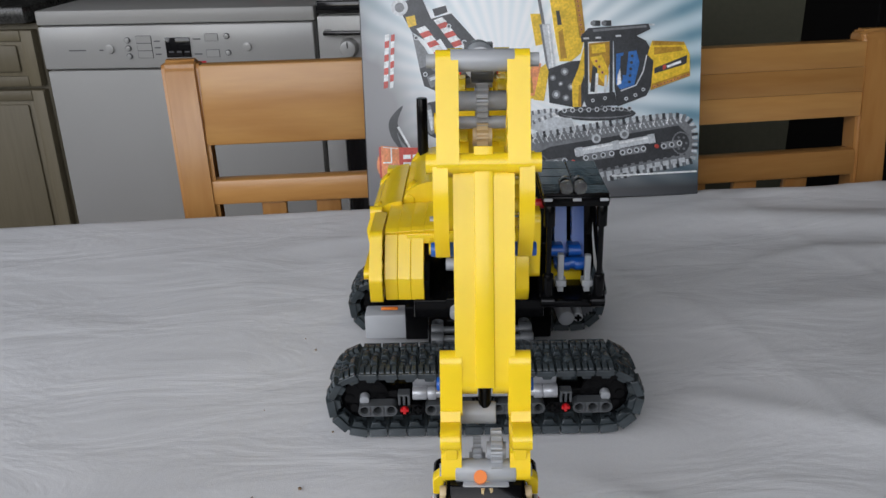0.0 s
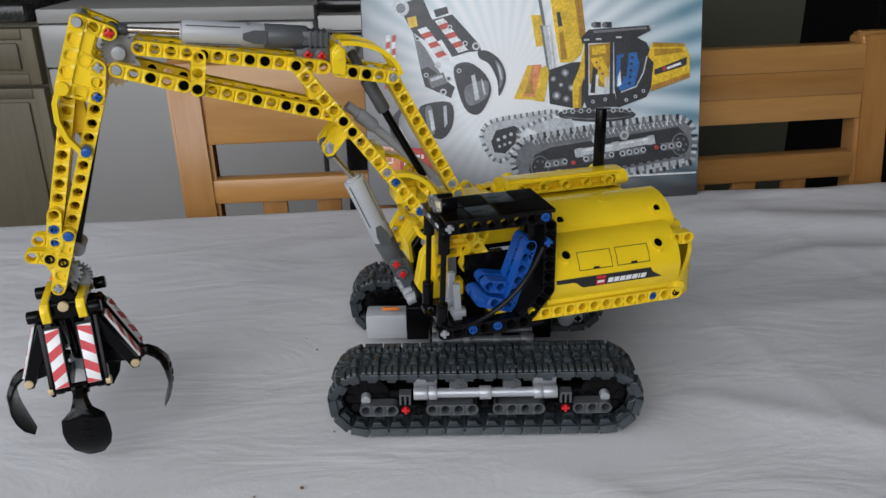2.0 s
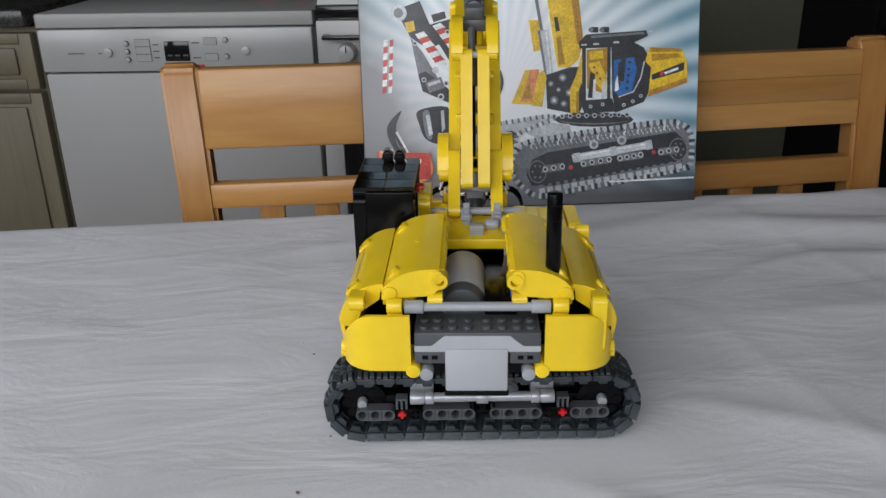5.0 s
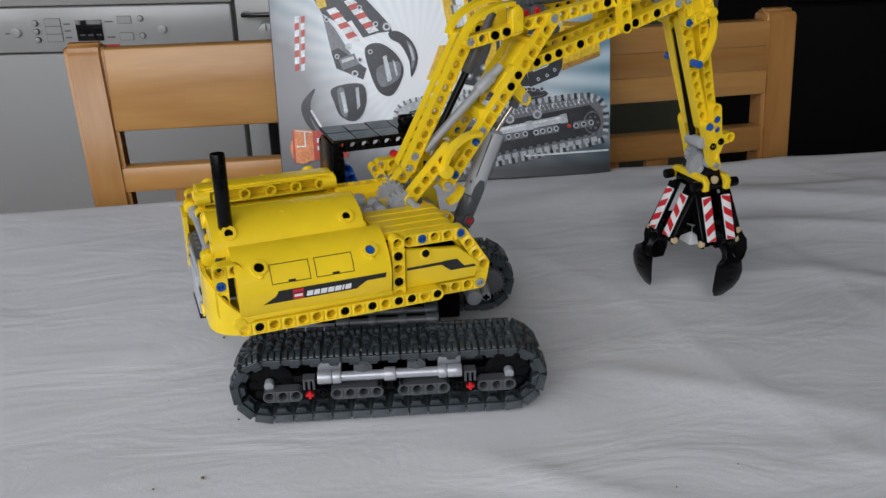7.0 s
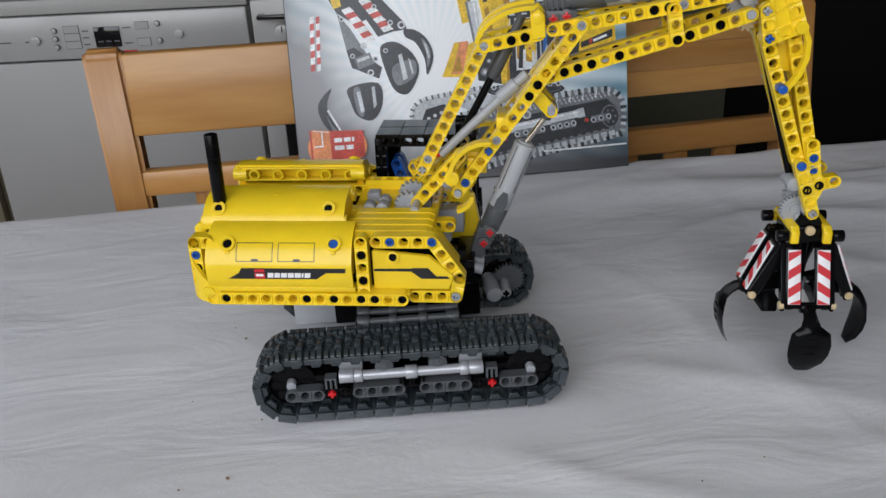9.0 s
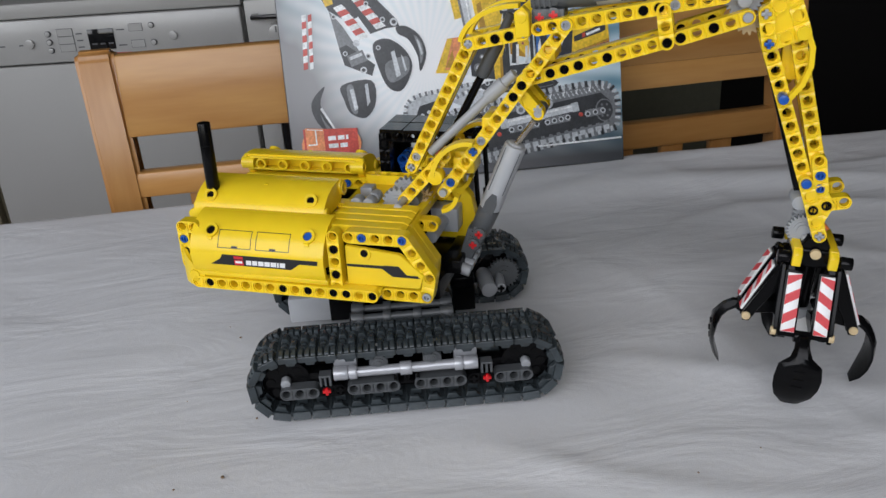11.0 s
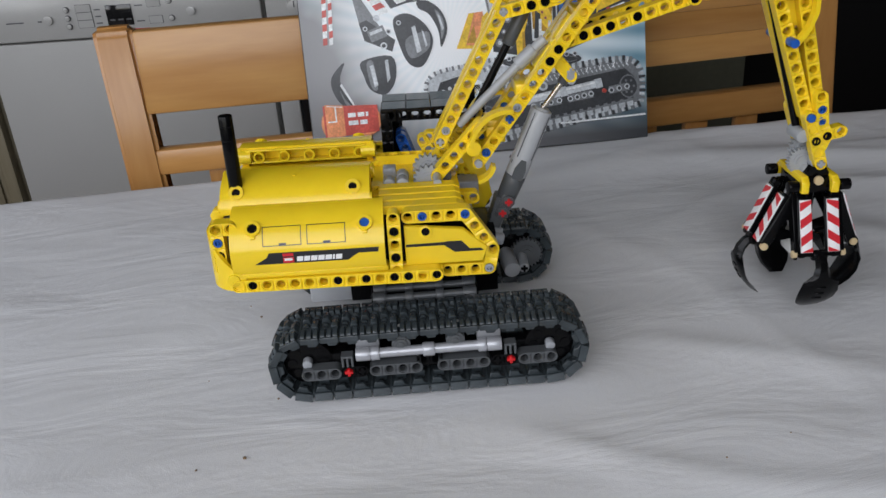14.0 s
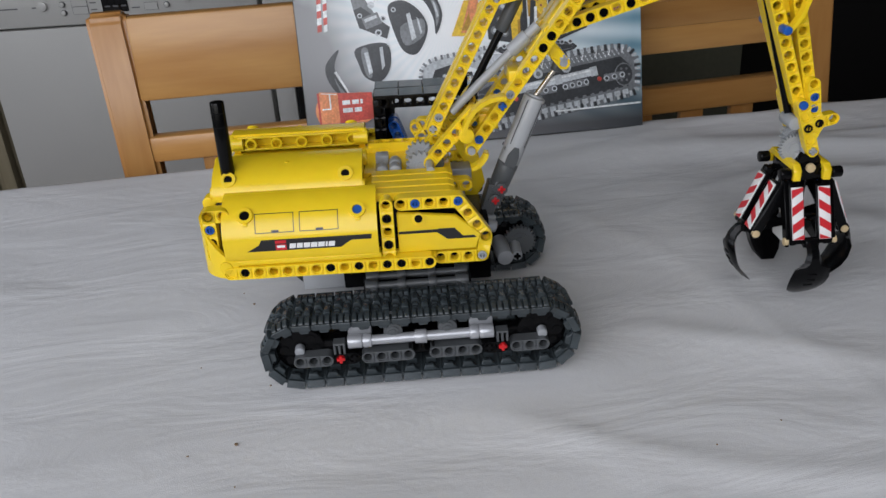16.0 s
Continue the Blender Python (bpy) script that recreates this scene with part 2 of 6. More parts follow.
def collar(outer, inner, length, seg=18):
    """A short open tube along y round the origin."""
    bm = bmesh.new()
    rows = [[bm.verts.new((r * cos(2 * pi * k / seg), y, r * sin(2 * pi * k / seg))) for k in range(seg)] for r, y in ((outer, -length / 2), (outer, length / 2), (inner, length / 2), (inner, -length / 2))]
    for r0, r1 in zip(rows, rows[1:] + rows[:1]):
        for k in range(seg):
            bm.faces.new((r0[k], r0[(k + 1) % seg], r1[(k + 1) % seg], r1[k]))
    return bm


def arc(cx, cy, rx, ry, a0, a1, n=10):
    return [(cx + rx * cos(radians(a0 + (a1 - a0) * k / n)), cy + ry * sin(radians(a0 + (a1 - a0) * k / n))) for k in range(n + 1)]


# ------------------------------------------------------------------ toy brick pieces
BEAMS = {}


def beam_mesh(n, pitch, mat, thick=7.7, half=3.7):
    """A round-ended studless beam along x with n counterbored holes through y; the first hole at the origin."""
    key = (n, round(pitch, 2), mat.name, thick)
    if key in BEAMS:
        return BEAMS[key]
    bm = bmesh.new()
    c = pitch / 2
    corner = math.degrees(atan2(half, c))
    angles = sorted({0, 90, 180, 270, 22, 67, 113, 158, 202, 247, 293, 338, corner, 180 - corner, 180 + corner, 360 - corner})
    g = len(angles)
    for k in range(n):
        rings = {}
        outer, on_rim = [], []
        for a in angles:
            ca, sa = cos(radians(a)), sin(radians(a))
            reach, rim = min(c / abs(ca) if abs(ca) > 1e-6 else 1e9, half / abs(sa) if abs(sa) > 1e-6 else 1e9), abs(sa) * c >= abs(ca) * half - 1e-6
            if (k == 0 and ca < 0) or (k == n - 1 and ca > 0):
                reach, rim = half, True
            outer.append((k * pitch + reach * ca, reach * sa)), on_rim.append(rim)
        for s in (-1, 1):
            y = s * thick / 2
            rows = [[bm.verts.new((x, y - (0 if rim else s * 1.0), z)) for (x, z), rim in zip(outer, on_rim)]]
            for r, d in ((3.5, 0), (3.05, 0), (2.95, 0.85), (2.45, 0.85)):
                rows.append([bm.verts.new((k * pitch + r * cos(radians(a)), y - s * d, r * sin(radians(a)))) for a in angles])
            rings[s] = rows
            for r0, r1 in zip(rows, rows[1:]):
                for j in range(g):
                    bm.faces.new((r0[j], r0[(j + 1) % g], r1[(j + 1) % g], r1[j]))
        for j in range(g):
            i = (j + 1) % g
            bm.faces.new((rings[-1][4][j], rings[-1][4][i], rings[1][4][i], rings[1][4][j]))
            if on_rim[j] and on_rim[i]:
                bm.faces.new((rings[-1][0][j], rings[-1][0][i], rings[1][0][i], rings[1][0][j]))
    bmesh.ops.remove_doubles(bm, verts=bm.verts, dist=0.01)
    bmesh.ops.scale(bm, vec=(MM, MM, MM), verts=bm.verts)
    BEAMS[key] = finish(bm, mat)
    return BEAMS[key]


def beam(parent, p0, p1, v, mat=YELLOW, name="beam", thick=7.7, n=None, half=3.7):
    """A beam in a plane v = const, from the hole p0 to the hole p1 (u, w)."""
    du, dw = p1[0] - p0[0], p1[1] - p0[1]
    length = hypot(du, dw)
    n = n or max(2, round(length / 8) + 1)
    me = beam_mesh(n, length / (n - 1), mat, thick, half)
    return part(name, me, mat, parent, m=pose(p0[0] * MM, v * MM, p0[1] * MM, 0, -math.degrees(atan2(dw, du)), 0))


def flat_beam(parent, x0, x1, y, z, mat=YELLOW, name="beam", along="x", up="y"):
    """A level beam along x (or y), its holes pointing along y (up='y') or z (up='z')."""
    n = max(2, round((x1 - x0) / 8) + 1)
    me = beam_mesh(n, (x1 - x0) / (n - 1), mat)
    rx = 90 if up == "z" else 0
    m = pose(x0 * MM, y * MM, z * MM, rx, 0, 0) if along == "x" else pose(y * MM, x0 * MM, z * MM, 0, 0, 90) @ pose(0, 0, 0, rx, 0, 0)
    return part(name, me, mat, parent, m=m)


PINS = {}


def pin(parent, u, v, w, mat=BLACK, side=1, cross=False, proud=0.0, turn=0):
    """The end of a connector pin or cross axle in a hole, seen from the side +v or -v."""
    key = (mat.name, cross)
    if key not in PINS:
        bm = bmesh.new()
        if cross:
            for a in (0, 90):
                join(bm, box(-2.4, 2.4, -3.0, 1.0, -0.85, 0.85, 0.2), Matrix.Rotation(radians(a), 4, "Y"))
        else:
            rim = 14
            rows = [[bm.verts.new((r * cos(2 * pi * k / rim), y, r * sin(2 * pi * k / rim))) for k in range(rim)] for r, y in ((2.42, -2), (2.6, 0.7), (2.4, 1.0), (1.6, 1.0), (1.5, -1.6))]
            for r0, r1 in zip(rows, rows[1:]):
                for k in range(rim):
                    bm.faces.new((r0[k], r0[(k + 1) % rim], r1[(k + 1) % rim], r1[k]))
            bm.faces.new(rows[-1]), bm.faces.new(rows[0])
            join(bm, box(-0.35, 0.35, 0.5, 1.1, -2.3, 2.3, 0))
        bmesh.ops.scale(bm, vec=(MM, MM, MM), verts=bm.verts)
        PINS[key] = finish(bm, mat)
    return part("pin", PINS[key], mat, parent, m=pose(u * MM, (v + side * proud) * MM, w * MM, 0, turn, 0 if side > 0 else 180))


def gear(parent, centre, r, width, teeth, mat, axis="y", name="gear"):
    bm = bmesh.new()
    outline = []
    for k in range(teeth * 4):
        a = 2 * pi * k / (teeth * 4)
        q = r if k % 4 in (1, 2) else r - 1.7
        outline.append((q * cos(a), q * sin(a)))
    prism(outline, -width / 2, width / 2, "y", 0, bm)
    rod((0, -width / 2 - 1.5, 0), (0, width / 2 + 1.5, 0), 3.4, bm=bm)
    rod((0, -width / 2 - 0.5, 0), (0, width / 2 + 0.5, 0), r * 0.55, bm=bm, seg=20)
    turn = {"y": pose(0, 0, 0), "x": pose(0, 0, 0, 0, 0, 90), "z": pose(0, 0, 0, 90, 0, 0)}[axis]
    return part(name, bm, mat, parent, m=Matrix.Translation(Vector(centre) * MM) @ turn)


# ------------------------------------------------------------------ the room (metres)
FLOOR_Z = -0.75


def slab(name, x0, x1, y0, y1, z0, z1, mat, parent=None, bevel=0.0, label=""):
    return part(name, box(x0, x1, y0, y1, z0, z1, bevel), mat, parent, label, mm=False)


def structure(name, bm, mat, label):
    ob = part(name, bm, mat, mm=False)
    return tagged(ob, label, kind="structure", category=name.split("_")[0])


def holed_wall(axis, at, lo, hi, thick, opening):
    """A wall in the plane axis = at, with one rectangular opening (a0, a1, z0, z1)."""
    a0, a1, z0, z1 = opening
    bm = bmesh.new()
    for p, q, r, s in ((lo, a0, FLOOR_Z, 1.65), (a1, hi, FLOOR_Z, 1.65), (a0, a1, FLOOR_Z, z0), (a0, a1, z1, 1.65)):
        if axis == "y":
            box(p, q, at, at + thick, r, s, 0, bm)
        else:
            box(at, at + thick, p, q, r, s, 0, bm)
    return bm


structure("floor", box(-2.6, 2.9, -2.6, 3.2, FLOOR_Z - 0.1, FLOOR_Z, 0), FLOOR, "brown stone kitchen floor")
# unseen ceiling and south, west and east walls, added to enclose the light
structure("ceiling", box(-2.6, 2.9, -2.6, 3.2, 1.65, 1.75, 0), CEILING, "unseen grey ceiling closing the room")
structure("wall_south", holed_wall("y", -1.57, -2.6, 2.9, 0.15, (-1.84, 0.40, 0.22, 1.60)), WALL, "unseen wall with a wide window opening")
# this opening is made up to take the side fill lamp
structure("wall_west", holed_wall("x", -2.55, -2.4, 3.05, 0.15, (-1.3, 0.1, 0.2, 1.5)), WALL, "unseen side wall with an opening for the fill lamp")
structure("wall_east", box(2.75, 2.9, -2.4, 3.05, FLOOR_Z, 1.65, 0), WALL, "plain unseen side wall")
structure("wall_north", box(-2.4, 0.42, 1.86, 2.0, FLOOR_Z, 1.65, 0), DARKWALL, "plain dark wall behind the worktop")
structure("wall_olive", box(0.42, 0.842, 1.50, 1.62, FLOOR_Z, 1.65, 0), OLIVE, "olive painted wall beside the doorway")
# a near-black sheet for the gloom beyond the doorway
structure("wall_passage", box(0.42, 2.75, 2.9, 3.05, FLOOR_Z, 1.65, 0), DARKWALL, "wall beyond the doorway with its darkness painted on")

# the doorway: a grey door leaf, its frame and a tall dark cupboard
door = thing("door_1", "grey door leaf standing open in a dark doorway", "door", kind="structure")
slab("leaf", 0.866, 0.928, 1.50, 1.54, FLOOR_Z, 1.3, shader("grey_gloss_paint", (0.06, 0.064, 0.066), 0.4, grain=0.05, stain=0.1, stain_scale=3), door, 0.004)
slab("jamb", 0.905, 0.917, 1.38, 1.40, FLOOR_Z, 1.35, shader("pale_gloss_paint", (0.13, 0.13, 0.12), 0.4, grain=0.05), door, 0.002)
cupboard = thing("tall_cupboard", "tall black-brown cupboard with two plain doors", "cupboard")
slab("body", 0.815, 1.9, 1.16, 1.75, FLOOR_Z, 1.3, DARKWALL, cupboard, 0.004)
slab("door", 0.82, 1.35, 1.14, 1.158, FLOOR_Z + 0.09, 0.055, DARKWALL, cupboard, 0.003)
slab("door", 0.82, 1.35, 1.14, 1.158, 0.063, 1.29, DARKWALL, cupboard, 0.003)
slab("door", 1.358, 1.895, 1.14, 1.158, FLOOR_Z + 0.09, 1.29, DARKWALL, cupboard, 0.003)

# ------------------------------------------------------------------ kitchen run
RUN = pose(0, 1.22, 0, 0, 0, -1.7)


def base_cabinet():
    c = thing("kitchen_cabinet", "limed oak base cabinet with a drawer over a framed door", "cabinet", RUN)
    slab("body", -1.46, -0.862, 0.02, 0.58, FLOOR_Z, 0.083, CABINET, c, 0.002)
    for name, z0, z1 in (("drawer_front", -0.043, 0.072), ("door", -0.66, -0.051)):
        f = slab(name, -1.455, -0.866, 0.0, 0.019, z0, z1, CABINET, c, 0.003)
        slab("panel", -1.40, -0.905, -0.006, 0.0, z0 + 0.03, z1 - 0.03, CABINET, f, 0.004)
        for x0, x1 in ((-1.455, -1.415), (-0.892, -0.866)):
            slab("stile", x0, x1, -0.007, 0.0, z0, z1, CABINET, f, 0.003)
        for y0, y1 in ((z0, z0 + 0.022), (z1 - 0.022, z1)):
            slab("rail", -1.415, -0.892, -0.007, 0.0, y0, y1, CABINET, f, 0.003)
    slab("knob", -1.18, -1.155, -0.035, -0.007, -0.0, 0.025, PANEL, c, 0.008)
    return c


base_cabinet()
worktop = tagged(part("worktop", box(-2.2, -0.862, -0.03, 0.6, 0.087, 0.121, 0.006), GRANITE, mm=False), "dark speckled granite kitchen worktop", "worktop")
worktop.matrix_basis = RUN


def dishwasher():
    d = thing("dishwasher", "silver freestanding dishwasher with a control panel", "dishwasher", RUN)
    slab("body", -0.848, -0.284, 0.012, 0.58, FLOOR_Z, 0.079, ENAMEL, d, 0.003)
    slab("lid", -0.850, -0.282, -0.012, 0.6, 0.081, 0.110, ENAMEL, d, 0.004)
    slab("door", -0.847, -0.285, -0.010, 0.012, -0.66, -0.011, ENAMEL, d, 0.004)
    p = slab("control_panel", -0.847, -0.285, -0.016, 0.012, -0.007, 0.079, PANEL, d, 0.004)
    slab("display", -0.589, -0.538, -0.0185, -0.016, 0.014, 0.054, GLASS_BLACK, p, 0.001)
    for k in range(3):
        slab("digit", -0.583 + k * 0.016, -0.573 + k * 0.016, -0.0192, -0.0186, 0.024, 0.027, PRINT_GREY, p)
    for x, r in ((-0.705, 0.009), (-0.422, 0.0085)):
        part("dial", rod((x, -0.021, 0.033), (x, -0.016, 0.033), r, bevel=0.001, seg=24), PANEL, p, mm=False)
    for x, zs in ((-0.666, (0.05, 0.034, 0.018)), (-0.462, (0.055, 0.022))):
        for z in zs:
            b = part("button_ring", rod((x, -0.0185, z), (x, -0.016, z), 0.006, seg=20), PRINT_GREY, p, mm=False)
            part("button", rod((x, -0.0215, z), (x, -0.0185, z), 0.0048, bevel=0.001, seg=20), PANEL, b, mm=False)
    for x0, x1, zs in ((-0.648, -0.617, (0.051, 0.036, 0.021)), (-0.507, -0.48, (0.053, 0.021))):
        for z in zs:
            f = slab("legend_field", x0, x1, -0.0172, -0.0161, z - 0.0075, z + 0.0075, PRINT_GREY, p)
            slab("field_face", x0 + 0.0007, x1 - 0.0007, -0.0178, -0.0173, z - 0.0068, z + 0.0068, PANEL, f)
    for x0, x1, z in ((-0.612, -0.600, 0.047), (-0.612, -0.600, 0.034), (-0.612, -0.600, 0.021), (-0.532, -0.516, 0.05), (-0.532, -0.516, 0.02), (-0.79, -0.755, 0.031), (-0.727, -0.719, 0.031)):
        slab("legend_mark", x0, x1, -0.0168, -0.0161, z - 0.0012, z + 0.0012, PRINT_GREY, p)
    slab("maker_mark", -0.544, -0.510, -0.0168, -0.0161, 0.000, 0.006, PRINT_RED, p)
    return d


dishwasher()


def cooker():
    c = thing("cooker", "silver and black cooker with a knob panel", "cooker", RUN)
    slab("body", -0.276, 0.31, 0.012, 0.58, FLOOR_Z, 0.128, PANEL, c, 0.003)
    slab("hob", -0.278, 0.312, -0.012, 0.59, 0.094, 0.118, GLASS_BLACK, c, 0.003)
    slab("control_panel", -0.276, 0.31, -0.016, 0.012, -0.02, 0.09, PANEL, c, 0.003)
    slab("handle", -0.262, 0.29, -0.045, -0.030, 0.055, 0.064, GLASS_BLACK, c, 0.003)
    for x in (-0.255, 0.282):
        slab("bracket", x - 0.006, x + 0.006, -0.032, -0.016, 0.055, 0.064, GLASS_BLACK, c)
    for x in (-0.215, -0.10, 0.02, 0.13, 0.24):
        k = part("knob", rod((x, -0.042, 0.028), (x, -0.016, 0.028), 0.016, 0.020, bevel=0.002, seg=24), PANEL, c, mm=False)
        part("marker", box(x - 0.001, x + 0.001, -0.0435, -0.042, 0.03, 0.042, 0), PRINT_BLACK, k, mm=False)
    d = slab("door", -0.234, 0.306, -0.014, 0.012, -0.62, -0.03, GLASS_BLACK, c, 0.004)
    slab("door_stile", -0.275, -0.2345, -0.014, 0.012, -0.62, -0.03, PANEL, d, 0.003)
    return c


cooker()
for x, r, h in ((-0.43, 0.022, 0.07), (-0.34, 0.026, 0.06)):
    cup = tagged(part("cup", rod((x, 1.55, 0.1105), (x, 1.55, 0.1105 + h), r * 0.8, r, seg=20, bevel=0.003), RED, mm=False), "dark red plastic cup standing on the dishwasher", "cup", "cups on the dishwasher")

# ------------------------------------------------------------------ table and cloth
TABLE = pose(0, 0, 0, 0, 0, 5.4)


def dining_table():
    t = thing("dining_table", "wooden dining table under a white cloth", "table", TABLE)
    slab("tabletop", -0.85, 0.85, -0.60, 0.339, -0.036, -0.004, PINE, t, 0.004)
    for x in (-0.78, 0.78):
        for y in (-0.53, 0.27):
            slab("leg", x - 0.032, x + 0.032, y - 0.032, y + 0.032, FLOOR_Z, -0.036, PINE_UP, t, 0.004)
    for y in (-0.55, 0.28):
        slab("apron", -0.748, 0.748, y - 0.01, y + 0.01, -0.12, -0.036, PINE, t, 0.002)
    return t


dining_table()


def tablecloth():
    nx, ny = 240, 150
    x0, x1, y0, y1 = -0.86, 0.86, -0.61, 0.346
    bm = bmesh.new()
    turn = Matrix.Rotation(radians(-5.4), 3, "Z")
    grid = []
    for j in range(ny + 1):
        row = []
        for i in range(nx + 1):
            x, y = x0 + (x1 - x0) * i / nx, y0 + (y1 - y0) * j / ny
            p = Vector((x * 1.6, y * 6.5, 0)) + Vector((0, 0.8 * noise.noise((x * 3, y * 3, 5)), 0))
            fold = (1 - abs(noise.noise(p * 1.25 + Vector((7, 2, 0))))) ** 6
            cross = (1 - abs(noise.noise(Vector((x * 5 + y * 2, y * 3 - x, 9))))) ** 14
            h = 0.45 * noise.noise(p * 1.7) + 0.22 * noise.noise(p * 3.9 + Vector((3, 1, 0))) + 0.55 * fold + 0.16 * cross - 0.2
            away = max(0.0, min(1.0, (max(abs(x) - 0.10, abs(y) - 0.10)) / 0.05))
            side = 0.9 + 0.6 * max(-1, min(1, x * 4))
            z = -0.0012 + 0.0060 * h * away * side 
            for edge, far in ((x1 - x, 0.02), (x - x0, 0.02), (y1 - y, 0.012), (y - y0, 0.02)):
                if edge < far:
                    z -= 0.004 * (1 - edge / far) ** 2
            row.append(bm.verts.new((x, y, max(z, -0.0035) if min(x1 - x, x - x0, y1 - y, y - y0) > 0.012 else z)))
        grid.append(row)
    for j in range(ny):
        for i in range(nx):
            bm.faces.new((grid[j][i], grid[j][i + 1], grid[j + 1][i + 1], grid[j + 1][i]))
    rim = [grid[0][i] for i in range(nx)] + [grid[j][nx] for j in range(ny)] + [grid[ny][i] for i in range(nx, 0, -1)] + [grid[j][0] for j in range(ny, 0, -1)]
    for depth in (0.03, 0.22):
        low = []
        for k, v in enumerate(rim):
            out = 0.004 * sin(k * 0.35) * (depth / 0.22)
            cx, cy = (1 if v.co.x > 0.85 else -1 if v.co.x < -0.85 else 0), (1 if v.co.y > 0.33 else -1 if v.co.y < -0.60 else 0)
            low.append(bm.verts.new((v.co.x + cx * (out + 0.004), v.co.y + cy * (out + 0.004), -depth)))
        n = len(rim)
        for k in range(n):
            bm.faces.new((rim[k], rim[(k + 1) % n], low[(k + 1) % n], low[k]))
        rim = low
    me = finish(bm, CLOTH, 80)
    ob = new("tablecloth", me)
    ob.matrix_basis = TABLE
    return tagged(ob, "creased white cotton tablecloth draped over the table", "tablecloth")


tablecloth()

# crumbs on the cloth
CRUMB = shader("crumb", (0.20, 0.13, 0.07), 0.8, grain=0.4)
for x, y, s in ((-0.105, -0.128, 1.3), (-0.118, 0.027, 1.0), (-0.13, -0.135, 0.8), (-0.093, -0.075, 0.9), (-0.128, 0.044, 0.7), (0.150, -0.16, 0.7), (0.19, -0.145, 0.6), (-0.14, -0.05, 0.6), (-0.1, -0.162, 0.7)):
    bm = bmesh.new()
    bmesh.ops.create_icosphere(bm, subdivisions=1, radius=0.0009 * s)
    for v in bm.verts:
        v.co *= 0.8 + 0.5 * random.random()
        v.co.z *= 0.6
    tagged(part("crumb", bm, CRUMB, m=pose(x, y, 0.0002), mm=False), "tiny brown crumb on the white cloth", "crumb", "crumbs on the tablecloth")


# ------------------------------------------------------------------ chairs
def dining_chair(m, splay, rails, top, boards=1):
    """A ladder-back chair; the origin is on the floor under the middle of the back's front face."""
    c = thing("dining_chair", "varnished pine dining chair with a broad top rail", "chair", m, "chairs behind the table")
    w, wide = 0.2065, 0.0425
    for s in (-1, 1):
        outline = [(0.045, 0.0), (0.0, 0.42), (0.005, 0.70), (0.024, top - 0.007), (0.03, top), (0.05, top), (0.056, top - 0.007), (0.038, 0.70), (0.035, 0.42), (0.085, 0.0)]
        a, b = s * w, s * (w - wide)
        bm = prism(outline, min(a, b), max(a, b), "x")
        bmesh.ops.bevel(bm, geom=[e for e in bm.edges], offset=0.005, segments=3, affect="EDGES")
        for v in bm.verts:
            v.co.x += s * splay * (v.co.z - 0.80) if v.co.z > 0.6 else -s * splay * 0.2
        part("back_post", bm, PINE_UP, c, mm=False)
        slab("leg", min(a, b), max(a, b), -0.40, -0.362, 0, 0.43, PINE_UP, c, 0.004)
        slab("side_rail", min(a, b) + 0.008, max(a, b) - 0.008, -0.362, 0.0, 0.37, 0.425, PINE_UP, c, 0.003)
    for name, (z0, z1) in zip(("top_rail", "middle_rail", "lower_rail"), rails + ((0.52, 0.55),)):
        d = 0.0066 + (z0 - 0.70) * 0.1
        n = boards if name == "top_rail" else 1
        for k in range(n):
            a, b = z0 + (z1 - z0) * k / n, z0 + (z1 - z0) * (k + 1) / n - (0.0002 if k < n - 1 else 0)
            bm = box(-w + wide - 0.004, w - wide + 0.004, 0, 0.02, a, b, 0.0035 if n == 1 else 0.0006)
            for v in bm.verts:
                v.co.y += d + (v.co.z - z0) * 0.1
            part(name, bm, PINE, c, mm=False)
    foot = rails[1][0]
    for k in range(4):
        x = -0.0975 + k * 0.065
        part("slat", box(x - 0.0148, x + 0.0148, 0.016, 0.026, 0.5505, foot - 0.0005, 0.002), PINE_UP, c, mm=False)
    slab("seat", -w + 0.001, w - 0.001, -0.41, -0.001, 0.4255, 0.45, PINE, c, 0.008)
    return c


dining_chair(pose(-0.1305, 0.4325, FLOOR_Z, 0, 0, 4.6), 0.039, ((0.7915, 0.883), (0.721, 0.7505)), 0.8885)
dining_chair(pose(0.3085, 0.436, FLOOR_Z, 0, 0, 8.0), -0.03, ((0.8005, 0.8865), (0.729, 0.7605)), 0.899, 3)


